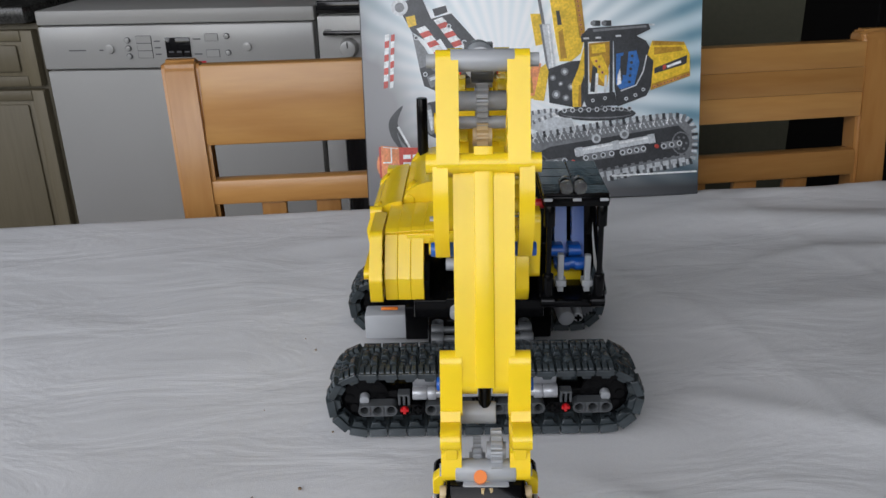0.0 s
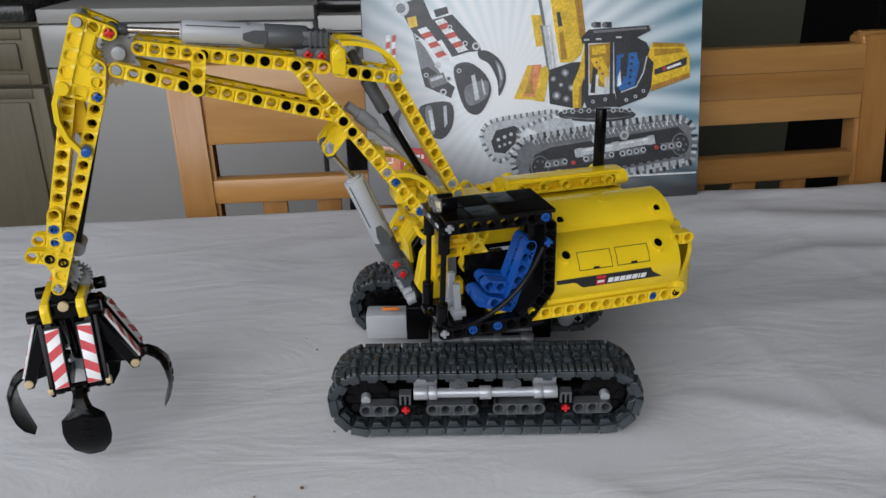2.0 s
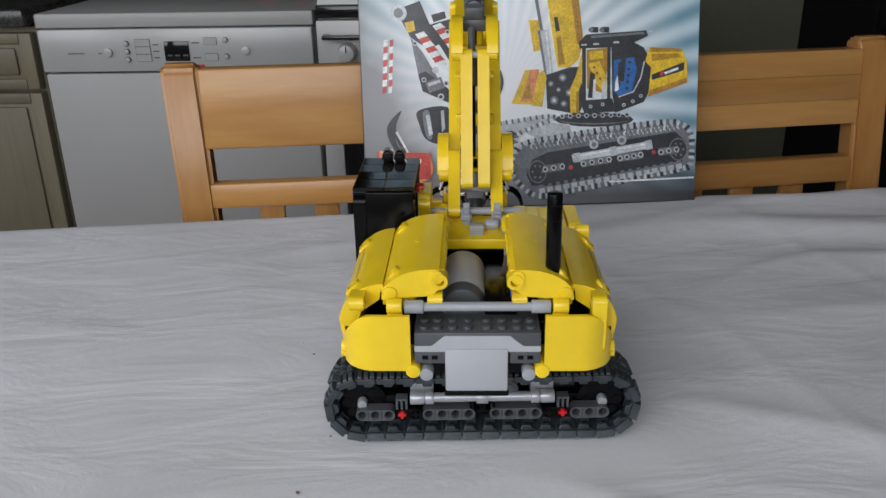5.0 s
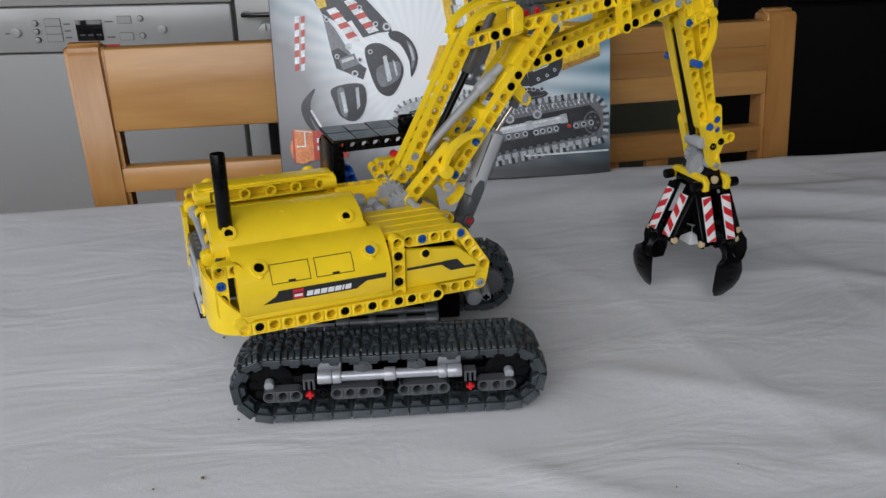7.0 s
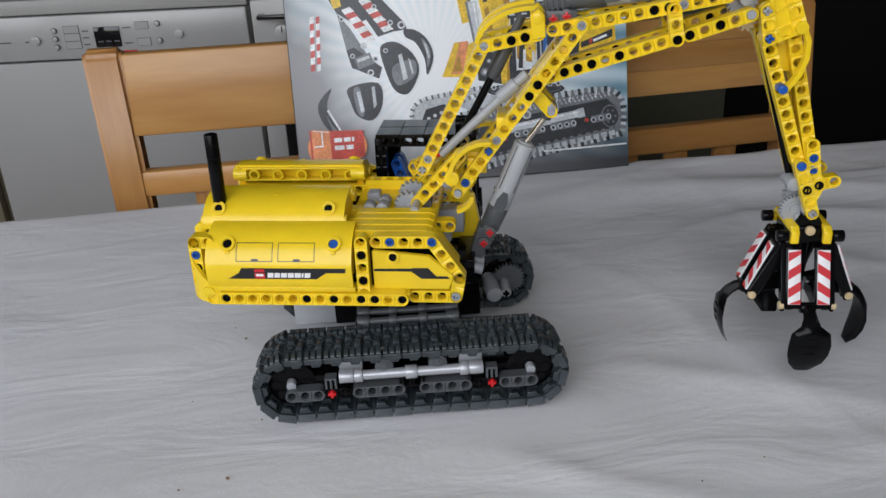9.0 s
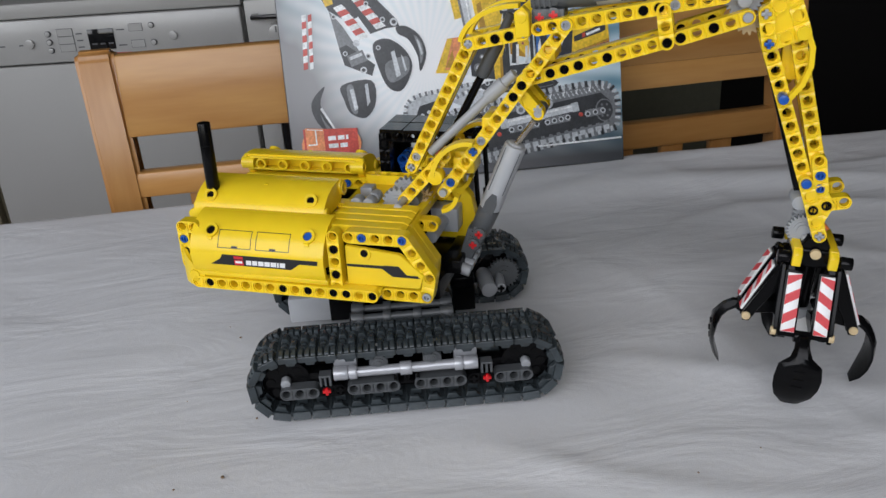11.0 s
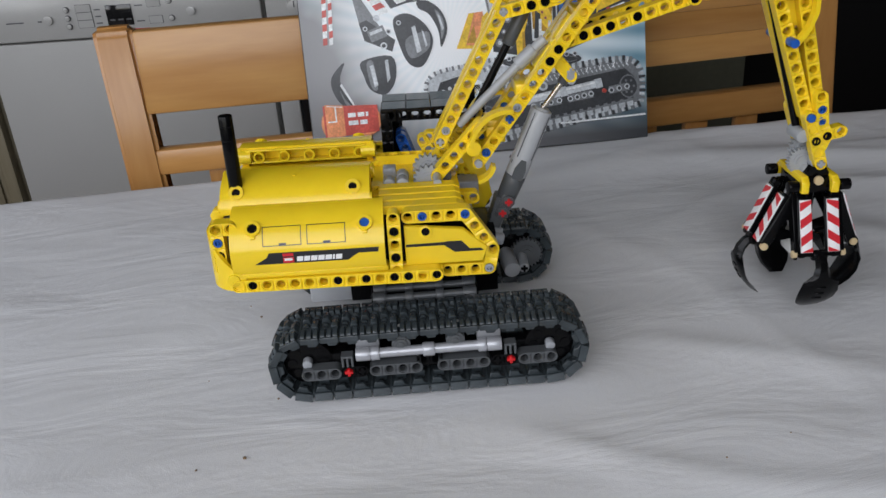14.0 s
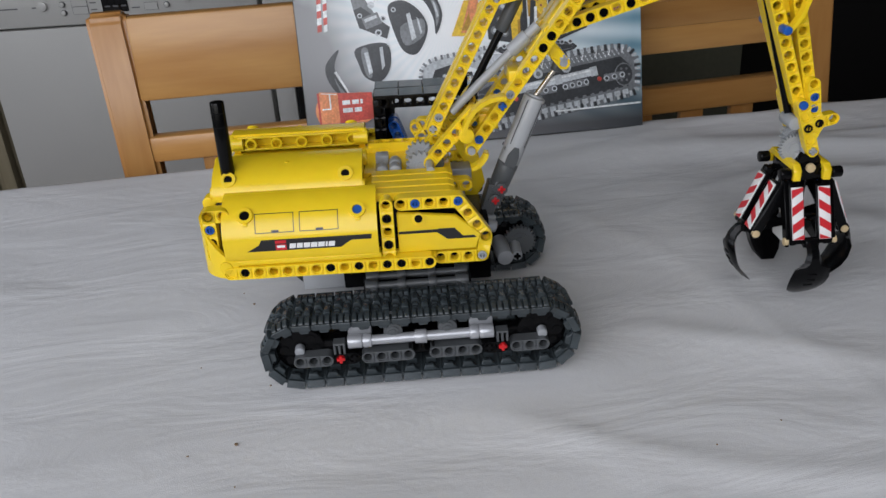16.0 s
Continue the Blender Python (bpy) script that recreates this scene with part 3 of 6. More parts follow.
# ------------------------------------------------------------------ cardboard box
def rays_material():
    mat = bpy.data.materials.new("printed_rays")
    mat.use_nodes = True
    n, l = mat.node_tree.nodes, mat.node_tree.links
    b = n["Principled BSDF"]
    b.inputs["Roughness"].default_value = 0.3
    coords, sep = n.new("ShaderNodeTexCoord"), n.new("ShaderNodeSeparateXYZ")
    l.new(coords.outputs["Object"], sep.inputs[0])

    def m(op, a, b=None, c=None):
        node = n.new("ShaderNodeMath")
        node.operation = op
        for k, v in enumerate((a, b, c)):
            if v is None:
                continue
            if isinstance(v, (int, float)):
                node.inputs[k].default_value = v
            else:
                l.new(v, node.inputs[k])
        return node.outputs[0]

    def ramp(v, stops):
        node = n.new("ShaderNodeValToRGB")
        el = node.color_ramp.elements
        while len(el) < len(stops):
            el.new(0.5)
        for e, (p, col) in zip(el, stops):
            e.position, e.color = p, (*col, 1)
        l.new(v, node.inputs[0])
        return node.outputs[0]

    def blend(f, a, b):
        node = n.new("ShaderNodeMix")
        node.data_type = "RGBA"
        l.new(f, node.inputs[0]), l.new(a, node.inputs[6]), l.new(b, node.inputs[7])
        return node.outputs[2]

    dx, dz = m("SUBTRACT", sep.outputs[0], -0.03), m("SUBTRACT", sep.outputs[2], 0.12)
    angle = m("ARCTAN2", dz, dx)
    wave = m("MULTIPLY_ADD", m("SINE", m("MULTIPLY", angle, 46)), 0.5, 0.5)
    far = m("MULTIPLY", m("SQRT", m("ADD", m("MULTIPLY", dx, dx), m("MULTIPLY", dz, dz))), 5.0)
    light = ramp(far, [(0.0, (0.94, 0.95, 0.95)), (0.5, (0.90, 0.93, 0.94)), (1.0, (0.50, 0.64, 0.70))])
    deep = ramp(far, [(0.0, (0.93, 0.95, 0.95)), (0.45, (0.78, 0.86, 0.89)), (1.0, (0.16, 0.30, 0.38))])
    rays = blend(wave, deep, light)
    grey = ramp(far, [(0.0, (0.60, 0.60, 0.61)), (0.45, (0.34, 0.34, 0.345)), (1.0, (0.13, 0.13, 0.135))])
    noise_tex = n.new("ShaderNodeTexNoise")
    noise_tex.inputs["Scale"].default_value = 22
    l.new(coords.outputs["Object"], noise_tex.inputs[0])
    wob = m("MULTIPLY_ADD", noise_tex.outputs[0], 0.05, -0.025)
    left = m("MULTIPLY", m("ADD", m("SUBTRACT", m("MULTIPLY", sep.outputs[2], -0.5), sep.outputs[0]), m("SUBTRACT", wob, 0.062)), 14)
    node = n.new("ShaderNodeClamp")
    l.new(m("ADD", left, 0.5), node.inputs[0])
    low = n.new("ShaderNodeClamp")
    l.new(m("MULTIPLY_ADD", sep.outputs[2], -16, 1.15), low.inputs[0])
    ground = ramp(sep.outputs[0], [(0.0, (0.16, 0.16, 0.165)), (0.2, (0.03, 0.035, 0.04))])
    top = blend(node.outputs[0], rays, grey)
    l.new(blend(low.outputs[0], top, ground), b.inputs["Base Color"])
    return mat


def set_box():
    """A flat cardboard box leaning on the chairs; x runs along its foot from -0.178 to 0.178."""
    foot = pose(0.0725, 0.344, -0.0012, -12, 0, 2.6)
    W, H, D = 0.178, 0.30, 0.055
    b = thing("cardboard_box", "large glossy toy box printed with a yellow excavator", "box", foot)
    edge = shader("dark_card", (0.02, 0.021, 0.023), 0.35, grain=0.1)
    part("carton", box(-W, W, 0.0012, D, 0.0, H, 0.0015), edge, b, mm=False)
    face = part("front_print", box(-W + 0.001, W - 0.001, 0.0002, 0.0012, 0.001, H - 0.001, 0), rays_material(), b, "blue and white printed rays", mm=False)
    # glare on the glossy face is mixed into the inks, mostly haze and pale
    inks = {k: shader("ink_" + k, c, 0.32, grain=0.2, grain_scale=420, stain=0.18, stain_scale=70) for k, c in dict(
        yellow=(0.80, 0.53, 0.04), gold=(0.45, 0.25, 0.03), black=(0.045, 0.048, 0.052), grey=(0.19, 0.20, 0.21), pale=(0.58, 0.61, 0.63), white=(0.8, 0.82, 0.82), blue=(0.04, 0.15, 0.42), red=(0.55, 0.08, 0.06), orange=(0.75, 0.28, 0.12), haze=(0.52, 0.55, 0.57)).items()}
    layer = itertools.count()

    def layout(x, y):
        w = 1 - 2.576e-05 * x - 0.000116843 * y
        return (0.000570119 * x - 3.52361e-06 * y - 0.53745) / w, (0.224003 - 1.79456e-05 * x - 0.000571632 * y) / w


    def ink(name, pts, colour):
        d = 0.0002 + 0.000004 * next(layer)
        part(name, prism([layout(x, y) for x, y in pts], -d - 0.0002, 0.0002 - 0.00001, "y"), inks[colour], face, mm=False)

    def zoom(pts):
        return [(622 + x / 1.86, y / 1.86 + 4) for x, y in pts]

    def smooth(pts, closed=True, k=4):
        n, out = len(pts), []
        for i in range(n if closed else n - 1):
            q = [pts[(i + j) % n] if closed else pts[min(max(i + j, 0), n - 1)] for j in (-1, 0, 1, 2)]
            for s in range(k):
                t = s / k
                out.append(tuple(0.5 * (2 * q[1][c] + (q[2][c] - q[0][c]) * t + (2 * q[0][c] - 5 * q[1][c] + 4 * q[2][c] - q[3][c]) * t * t + (3 * q[1][c] - q[0][c] - 3 * q[2][c] + q[3][c]) * t ** 3) for c in (0, 1)))
        return out

    def disc(name, x, y, r, colour, ry=None):
        ink(name, zoom([(x + r * cos(a * pi / 8), y + (ry or r) * sin(a * pi / 8)) for a in range(16)]), colour)

    def chain(loop, wide, step, colours):
        """Printed links along a closed loop."""
        loop = smooth(loop, True, 6)
        run, spots = 0.0, []
        for p, q in zip(loop, loop[1:] + loop[:1]):
            d = hypot(q[0] - p[0], q[1] - p[1])
            while run < d:
                spots.append((p[0] + (q[0] - p[0]) * run / d, p[1] + (q[1] - p[1]) * run / d, (q[0] - p[0]) / d, (q[1] - p[1]) / d))
                run += step
            run -= d
        for k, (x, y, dx, dy) in enumerate(spots):
            h, w = step * 0.36, wide * (1.0 if k % 2 else 0.8)
            ink("printed_link", zoom([(x + dx * h + dy * w, y + dy * h - dx * w), (x - dx * h + dy * w, y - dy * h - dx * w), (x - dx * h - dy * w * 0.6, y - dy * h + dx * w * 0.6), (x + dx * h - dy * w * 0.6, y + dy * h + dx * w * 0.6)]), colours[k % len(colours)])

    # the printed grapple
    ink("printed_arm", zoom([(150, 20), (230, -10), (260, 60), (300, 130), (260, 150), (200, 110)]), "black")
    ink("printed_arm", zoom([(255, 70), (330, 50), (420, 150), (425, 170), (380, 175), (330, 190)]), "black")
    ink("printed_arm", zoom([(200, 110), (240, 160), (300, 260), (280, 300), (225, 230)]), "grey")
    for x, y, dx, dy in ((215, 100, 78, 110), (272, 72, 78, 105)):
        n = 7
        for k in range(n):
            f, g = k / n, (k + 1) / n
            ink("printed_stripe", zoom([(x + dx * f, y + dy * f), (x + 28 + dx * f, y - 10 + dy * f), (x + 32 + dx * g, y - 10 + dy * g), (x + dx * g, y + dy * g)]), "red" if k % 2 else "white")
    for k in range(8):
        x, y = 112 - k * 0.6, 120 + k * 22
        ink("printed_stripe", zoom([(x, y), (x + 14, y - 3), (x + 13, y + 19), (x - 1, y + 22)]), "red" if k % 2 else "white")
        ink("printed_stripe", zoom([(x + 20, y), (x + 32, y - 3), (x + 31, y + 19), (x + 19, y + 22)]), "white" if k % 2 else "red")
    disc("printed_gear", 160, 30, 28, "pale")
    disc("printed_gear", 160, 30, 16, "grey")
    ink("printed_pin", zoom([(180, 62), (210, 55), (216, 88), (190, 96)]), "yellow")
    ink("printed_pin", zoom([(268, 36), (312, 24), (318, 46), (276, 60)]), "black")
    for pts, light in (
        ([(415, 172), (450, 172), (490, 205), (507, 262), (484, 320), (478, 268), (452, 215), (420, 195)], [(470, 200), (492, 225), (498, 262), (486, 296), (484, 250)]),
        ([(335, 225), (382, 208), (432, 240), (458, 290), (446, 340), (415, 380), (375, 365), (348, 300)], [(372, 290), (440, 268), (450, 300), (436, 330), (384, 350)]),
        ([(225, 352), (322, 340), (332, 410), (298, 460), (250, 445), (230, 400)], [(240, 362), (262, 356), (272, 440), (252, 436)]),
        ([(125, 400), (170, 352), (152, 412), (190, 480), (230, 535), (172, 505), (132, 455)], [(150, 440), (166, 470), (200, 512), (168, 490)]),
    ):
        ink("printed_claw", zoom(smooth(pts)), "black")
        ink("printed_claw", zoom(smooth(light)), "grey")
    ink("printed_link", zoom([(225, 232), (250, 222), (338, 290), (326, 326), (240, 288)]), "black")
    ink("printed_hub", zoom([(248, 258), (300, 240), (314, 276), (262, 294)]), "grey")
    ink("printed_hub", zoom([(256, 262), (296, 249), (300, 258), (260, 272)]), "pale")
    for pts, tone in (([(392, 252), (404, 247), (420, 328), (405, 336)], "pale"), ([(424, 262), (430, 268), (440, 312), (434, 318)], "haze"), ([(250, 368), (262, 364), (274, 430), (262, 436)], "pale"),
                      ([(300, 352), (310, 350), (314, 410), (304, 424)], "haze"), ([(150, 424), (157, 420), (204, 505), (194, 500)], "white"), ([(478, 214), (486, 222), (496, 262), (490, 268)], "haze")):
        ink("printed_gloss", zoom(pts), tone)
    for x, y, r in ((318, 262, 9), (300, 306, 11), (244, 250, 8), (352, 236, 8), (214, 130, 8), (322, 92, 8), (372, 146, 9)):
        disc("printed_pin", x, y, r, "pale")
        disc("printed_pin", x, y, r * 0.55, "black")
    disc("printed_pin", 408, 155, 13, "pale")
    disc("printed_pin", 408, 155, 7, "black")
    disc("printed_pin", 282, 218, 11, "pale")
    # the printed machine
    def shift(pts):
        return [(x + 33, y - 7) for x, y in pts]

    def put(name, pts, colour):
        ink(name, zoom(shift(pts)), colour)

    def dots(name, p0, p1, n, r, *colours):
        for k in range(n):
            f = k / (n - 1)
            for j, col in enumerate(colours):
                disc(name, p0[0] + (p1[0] - p0[0]) * f + 33, p0[1] + (p1[1] - p0[1]) * f - 7, r * (1 - 0.4 * j), col)

    def bar(name, p0, p1, w, colour):
        dx, dy = p1[0] - p0[0], p1[1] - p0[1]
        q = w / hypot(dx, dy)
        put(name, [(p0[0] - dy * q, p0[1] + dx * q), (p1[0] - dy * q, p1[1] + dx * q), (p1[0] + dy * q, p1[1] - dx * q), (p0[0] + dy * q, p0[1] - dx * q)], colour)

    put("printed_boom", [(556, 60), (592, 60), (596, 160), (574, 165)], "yellow")
    put("printed_boom", [(618, -8), (722, -8), (737, 130), (722, 190), (690, 216), (652, 216), (636, 120)], "yellow")
    put("printed_boom", [(698, -8), (722, -8), (737, 130), (718, 142)], "gold")
    put("printed_boom", [(640, 50), (652, 50), (660, 96), (646, 98)], "black")
    put("printed_boom", [(648, 120), (662, 110), (676, 206), (656, 208)], "gold")
    dots("printed_hole", (710, 4), (726, 128), 9, 4, "orange", "black")
    bar("printed_rod", (582, -8), (600, 96), 5, "grey")
    put("printed_actuator", [(586, 95), (622, 93), (637, 240), (610, 243)], "pale")
    put("printed_actuator", [(586, 95), (594, 94), (617, 242), (610, 243)], "grey")
    put("printed_actuator", [(612, 96), (616, 95), (632, 238), (628, 240)], "white")
    put("printed_mount", [(612, 242), (690, 216), (726, 214), (738, 330), (722, 372), (618, 352)], "black")
    put("printed_front", [(500, 336), (545, 226), (590, 222), (600, 340)], "orange")
    put("printed_front", [(500, 336), (546, 226), (562, 226), (528, 336)], "yellow")
    put("printed_front", [(566, 342), (588, 238), (606, 224), (616, 250), (600, 346)], "yellow")
    put("printed_front", [(534, 320), (560, 262), (566, 320)], "gold")
    bar("printed_front", (502, 330), (600, 336), 5, "yellow")
    for x, y, r in ((630, 270, 10), (668, 250, 13), (690, 300, 12), (640, 325, 14), (672, 336, 11), (705, 330, 9), (655, 290, 8)):
        disc("printed_gear", x + 33, y - 7, r, "grey")
        disc("printed_gear", x + 33, y - 7, r * 0.5, "pale")
    put("printed_bracket", [(694, 366), (692, 290), (712, 244), (732, 170), (746, 176), (736, 250), (722, 292), (722, 366)], "yellow")
    put("printed_bracket", [(712, 364), (714, 296), (722, 292), (722, 366)], "gold")
    # cab
    put("printed_cab", [(830, 148), (905, 134), (936, 150), (962, 200), (956, 290), (936, 330), (842, 366), (832, 300)], "black")
    put("printed_cab", [(748, 158), (816, 152), (816, 222), (800, 300), (750, 286)], "gold")
    put("printed_cab", [(756, 164), (800, 160), (804, 186), (758, 192)], "yellow")
    put("printed_cab", [(752, 204), (790, 196), (814, 250), (806, 300), (780, 270)], "yellow")
    dots("printed_hole", (772, 216), (802, 272), 4, 5, "orange", "black")
    put("printed_cab", [(760, 228), (776, 240), (770, 318), (752, 316)], "black")
    put("printed_lever", [(770, 256), (779, 256), (775, 320), (766, 320)], "white")
    put("printed_lever", [(800, 262), (808, 262), (804, 318), (796, 318)], "pale")
    put("printed_seat", [(838, 192), (904, 182), (914, 222), (896, 296), (850, 310), (836, 290)], "blue")
    put("printed_seat", [(852, 200), (862, 198), (858, 280), (848, 284)], "black")
    put("printed_seat", [(842, 262), (850, 240), (854, 290), (840, 296)], "white")
    dots("printed_hole", (890, 200), (880, 285), 5, 5, "black")
    bar("printed_strut", (874, 150), (862, 262), 8, "black")
    bar("printed_post", (739, 140), (739, 330), 6, "black")
    bar("printed_post", (822, 140), (820, 330), 5, "black")
    put("printed_roof", [(722, 134), (746, 108), (945, 94), (950, 112), (900, 136), (832, 150), (724, 154)], "black")
    put("printed_roof", [(760, 112), (936, 99), (938, 106), (764, 120)], "grey")
    for x in (762, 798):
        bar("printed_lamp", (x, 92), (x + 24, 92), 9, "black")
        disc("printed_lamp", x + 33, 92 - 7, 8, "grey")
    for x, y in ((730, 142), (770, 140), (836, 134), (946, 98)):
        bar("printed_tip", (x, y), (x + 18, y - 1), 3, "pale")
    put("printed_floor", [(724, 326), (832, 318), (842, 362), (740, 366)], "black")
    for x, y in ((760, 345), (800, 338), (870, 340), (900, 328), (926, 310)):
        disc("printed_pin", x + 33, y - 7, 6, "pale")
        disc("printed_pin", x + 33, y - 7, 3, "black")
    for a, b in (((938, 196), (926, 250)), ((926, 250), (902, 296)), ((902, 296), (852, 314))):
        bar("printed_hose", a, b, 2, "pale")
    # engine cover
    put("printed_body", [(940, 196), (956, 150), (1060, 154), (1078, 194), (1079, 266), (950, 312), (960, 216)], "yellow")
    put("printed_body", [(956, 150), (1060, 154), (1064, 164), (958, 166)], "gold")
    put("printed_body", [(962, 172), (1050, 170), (1058, 182), (962, 196)], "gold")
    put("printed_stripe", [(962, 240), (1070, 198), (1068, 224), (1050, 232), (962, 258)], "black")
    put("printed_stripe", [(990, 232), (1000, 228), (1000, 242), (990, 246)], "red")
    bar("printed_stripe", (1004, 236), (1050, 219), 4, "white")
    put("printed_sill", [(954, 292), (1079, 250), (1079, 266), (950, 312)], "gold")
    dots("printed_hole", (962, 300), (1072, 262), 11, 4, "orange", "black")
    # turntable and undercarriage deck
    for ry, col in ((24, "black"), (17, "grey"), (12, "black")):
        disc("printed_turntable", 772 + 33, 388 - 7, 130 if ry > 20 else 118, col, ry)
    dots("printed_pin", (640, 378), (880, 372), 10, 8, "pale", "black")
    put("printed_deck", [(520, 420), (600, 398), (690, 402), (700, 440), (590, 452)], "haze")
    put("printed_deck", [(596, 392), (612, 390), (614, 440), (598, 442)], "pale")
    # printed tracks
    def flat(pts):
        return [(x + 33, y - 7) for x, y in pts]

    far_loop = flat([(396, 470), (404, 430), (440, 408), (520, 394), (612, 380), (640, 384), (600, 400), (520, 436), (508, 480), (470, 534), (430, 530)])
    near_loop = flat([(502, 560), (512, 500), (552, 468), (640, 452), (760, 432), (880, 414), (1010, 400), (1066, 408), (1090, 450), (1086, 530), (1060, 548), (960, 568), (800, 600), (680, 622), (600, 638), (548, 618)])
    ink("printed_track", zoom(smooth(far_loop)), "haze")
    ink("printed_track", zoom(smooth(near_loop)), "grey")
    put("printed_track", [(548, 570), (568, 520), (620, 496), (1040, 428), (1072, 460), (1062, 524), (640, 606), (566, 606)], "black")
    put("printed_track", [(424, 478), (440, 440), (500, 424), (520, 436), (506, 480), (470, 516), (436, 512)], "black")
    dots("printed_hole", (448, 470), (490, 452), 3, 6, "pale")
    dots("printed_hole", (452, 492), (486, 480), 3, 5, "haze")
    chain(far_loop, 9, 10, ("pale", "grey", "white", "grey"))
    chain(near_loop, 13, 11, ("pale", "grey", "haze", "black"))
    for k in range(34):
        x, y = 560 + k * 14.6, 478 - k * 2.0
        bar("printed_link", (x, y - 8), (x + 9, y + 8), 1.6, "pale" if k % 2 else "haze")
        bar("printed_link", (x + 8, y - 12), (x + 2, y + 4), 1.4, "white" if k % 3 == 0 else "grey")
    for k in range(18):
        x, y = 590 + k * 26.5, 622 - k * 4.7
        put("printed_shoe", [(x, y - 6), (x + 18, y - 9), (x + 20, y + 6), (x + 2, y + 9)], "haze")
        put("printed_shoe", [(x + 3, y - 18), (x + 14, y - 20), (x + 16, y - 11), (x + 4, y - 9)], "grey")
    for x, y, r in ((585, 560, 30), (1048, 486, 30)):
        disc("printed_wheel", x + 33, y - 7, r, "grey", r * 1.25)
        disc("printed_wheel", x + 33, y - 7, r * 0.9, "black", r * 1.12)
        for k in range(6):
            disc("printed_hole", x + 33 + r * 0.55 * cos(k * 1.05), y - 7 + r * 0.7 * sin(k * 1.05), 4, "grey")
    bar("printed_tube", (700, 516), (960, 470), 12, "pale")
    bar("printed_tube", (700, 511), (960, 465), 3, "white")
    for x in (704, 824, 940):
        bar("printed_tube", (x, 516 - (x - 700) * 0.177), (x + 22, 512 - (x - 700) * 0.177), 15, "haze")
    for x0, x1 in ((604, 672), (730, 826), (850, 930), (985, 1048)):
        y0, y1 = 552 - (x0 - 604) * 0.148, 552 - (x1 - 604) * 0.148
        bar("printed_beam", (x0, y0), (x1, y1), 12, "grey")
        n = max(3, round((x1 - x0) / 22))
        dots("printed_hole", (x0 + 6, y0), (x1 - 6, y1), n, 9, "pale", "black")
    for x, y in ((695, 546), (968, 496)):
        disc("printed_pin", x + 33, y - 7, 7, "red")
    for x in (770, 862):
        disc("printed_roller", x + 33, 470 - (x - 770) * 0.15 - 7, 15, "haze")
        disc("printed_roller", x + 33, 470 - (x - 770) * 0.15 - 7, 8, "grey")
    put("printed_edge", [(820, 590), (1098, 576), (1098, 581), (820, 595)], "white")
    # the printed corner badge
    def badge(name, pts, colour):
        d = 0.0002 + 0.000004 * next(layer)
        part(name, prism([(-0.167 + x, 0.064 - z) for x, z in pts], -d - 0.0002, 0.0002 - 0.00001, "y"), inks[colour], face, mm=False)

    badge("printed_badge", [(0.046 + 0.016 * cos(a * pi / 12), 0.019 + 0.016 * sin(a * pi / 12)) for a in range(24)], "orange")
    badge("printed_badge", [(0.012 + 0.012 * cos(a * pi / 12), 0.020 + 0.016 * sin(a * pi / 12)) for a in range(24)], "orange")
    badge("printed_badge", [(0.003, 0.001), (0.059, 0.004), (0.059, 0.031), (0.003, 0.034)], "red")
    badge("printed_badge", [(0.005, 0.000), (0.024, 0.002), (0.024, 0.033), (0.005, 0.035)], "orange")
    for pts in ([(0.007, 0.001), (0.023, 0.003), (0.023, 0.0038), (0.007, 0.0018)], [(0.015, 0.002), (0.0164, 0.002), (0.0164, 0.018), (0.015, 0.018)], [(0.007, 0.017), (0.016, 0.017), (0.016, 0.0184), (0.007, 0.0184)]):
        badge("printed_line", pts, "white")
    for k, (x0, x1) in enumerate(((0.028, 0.036), (0.038, 0.045), (0.0465, 0.049), (0.028, 0.038), (0.040, 0.0475))):
        z = 0.010 if k < 3 else 0.018
        badge("printed_word", [(x0, z), (x1, z), (x1, z + 0.0045), (x0, z + 0.0045)], "white")
    return b


set_box()


# ------------------------------------------------------------------ the toy excavator (millimetres)
excavator = thing("toy_excavator", "yellow plastic brick-built crawler excavator with black grapple", "toy excavator")

AX, R_PITCH, Z_AXLE = 72.0, 18.6, 22.9


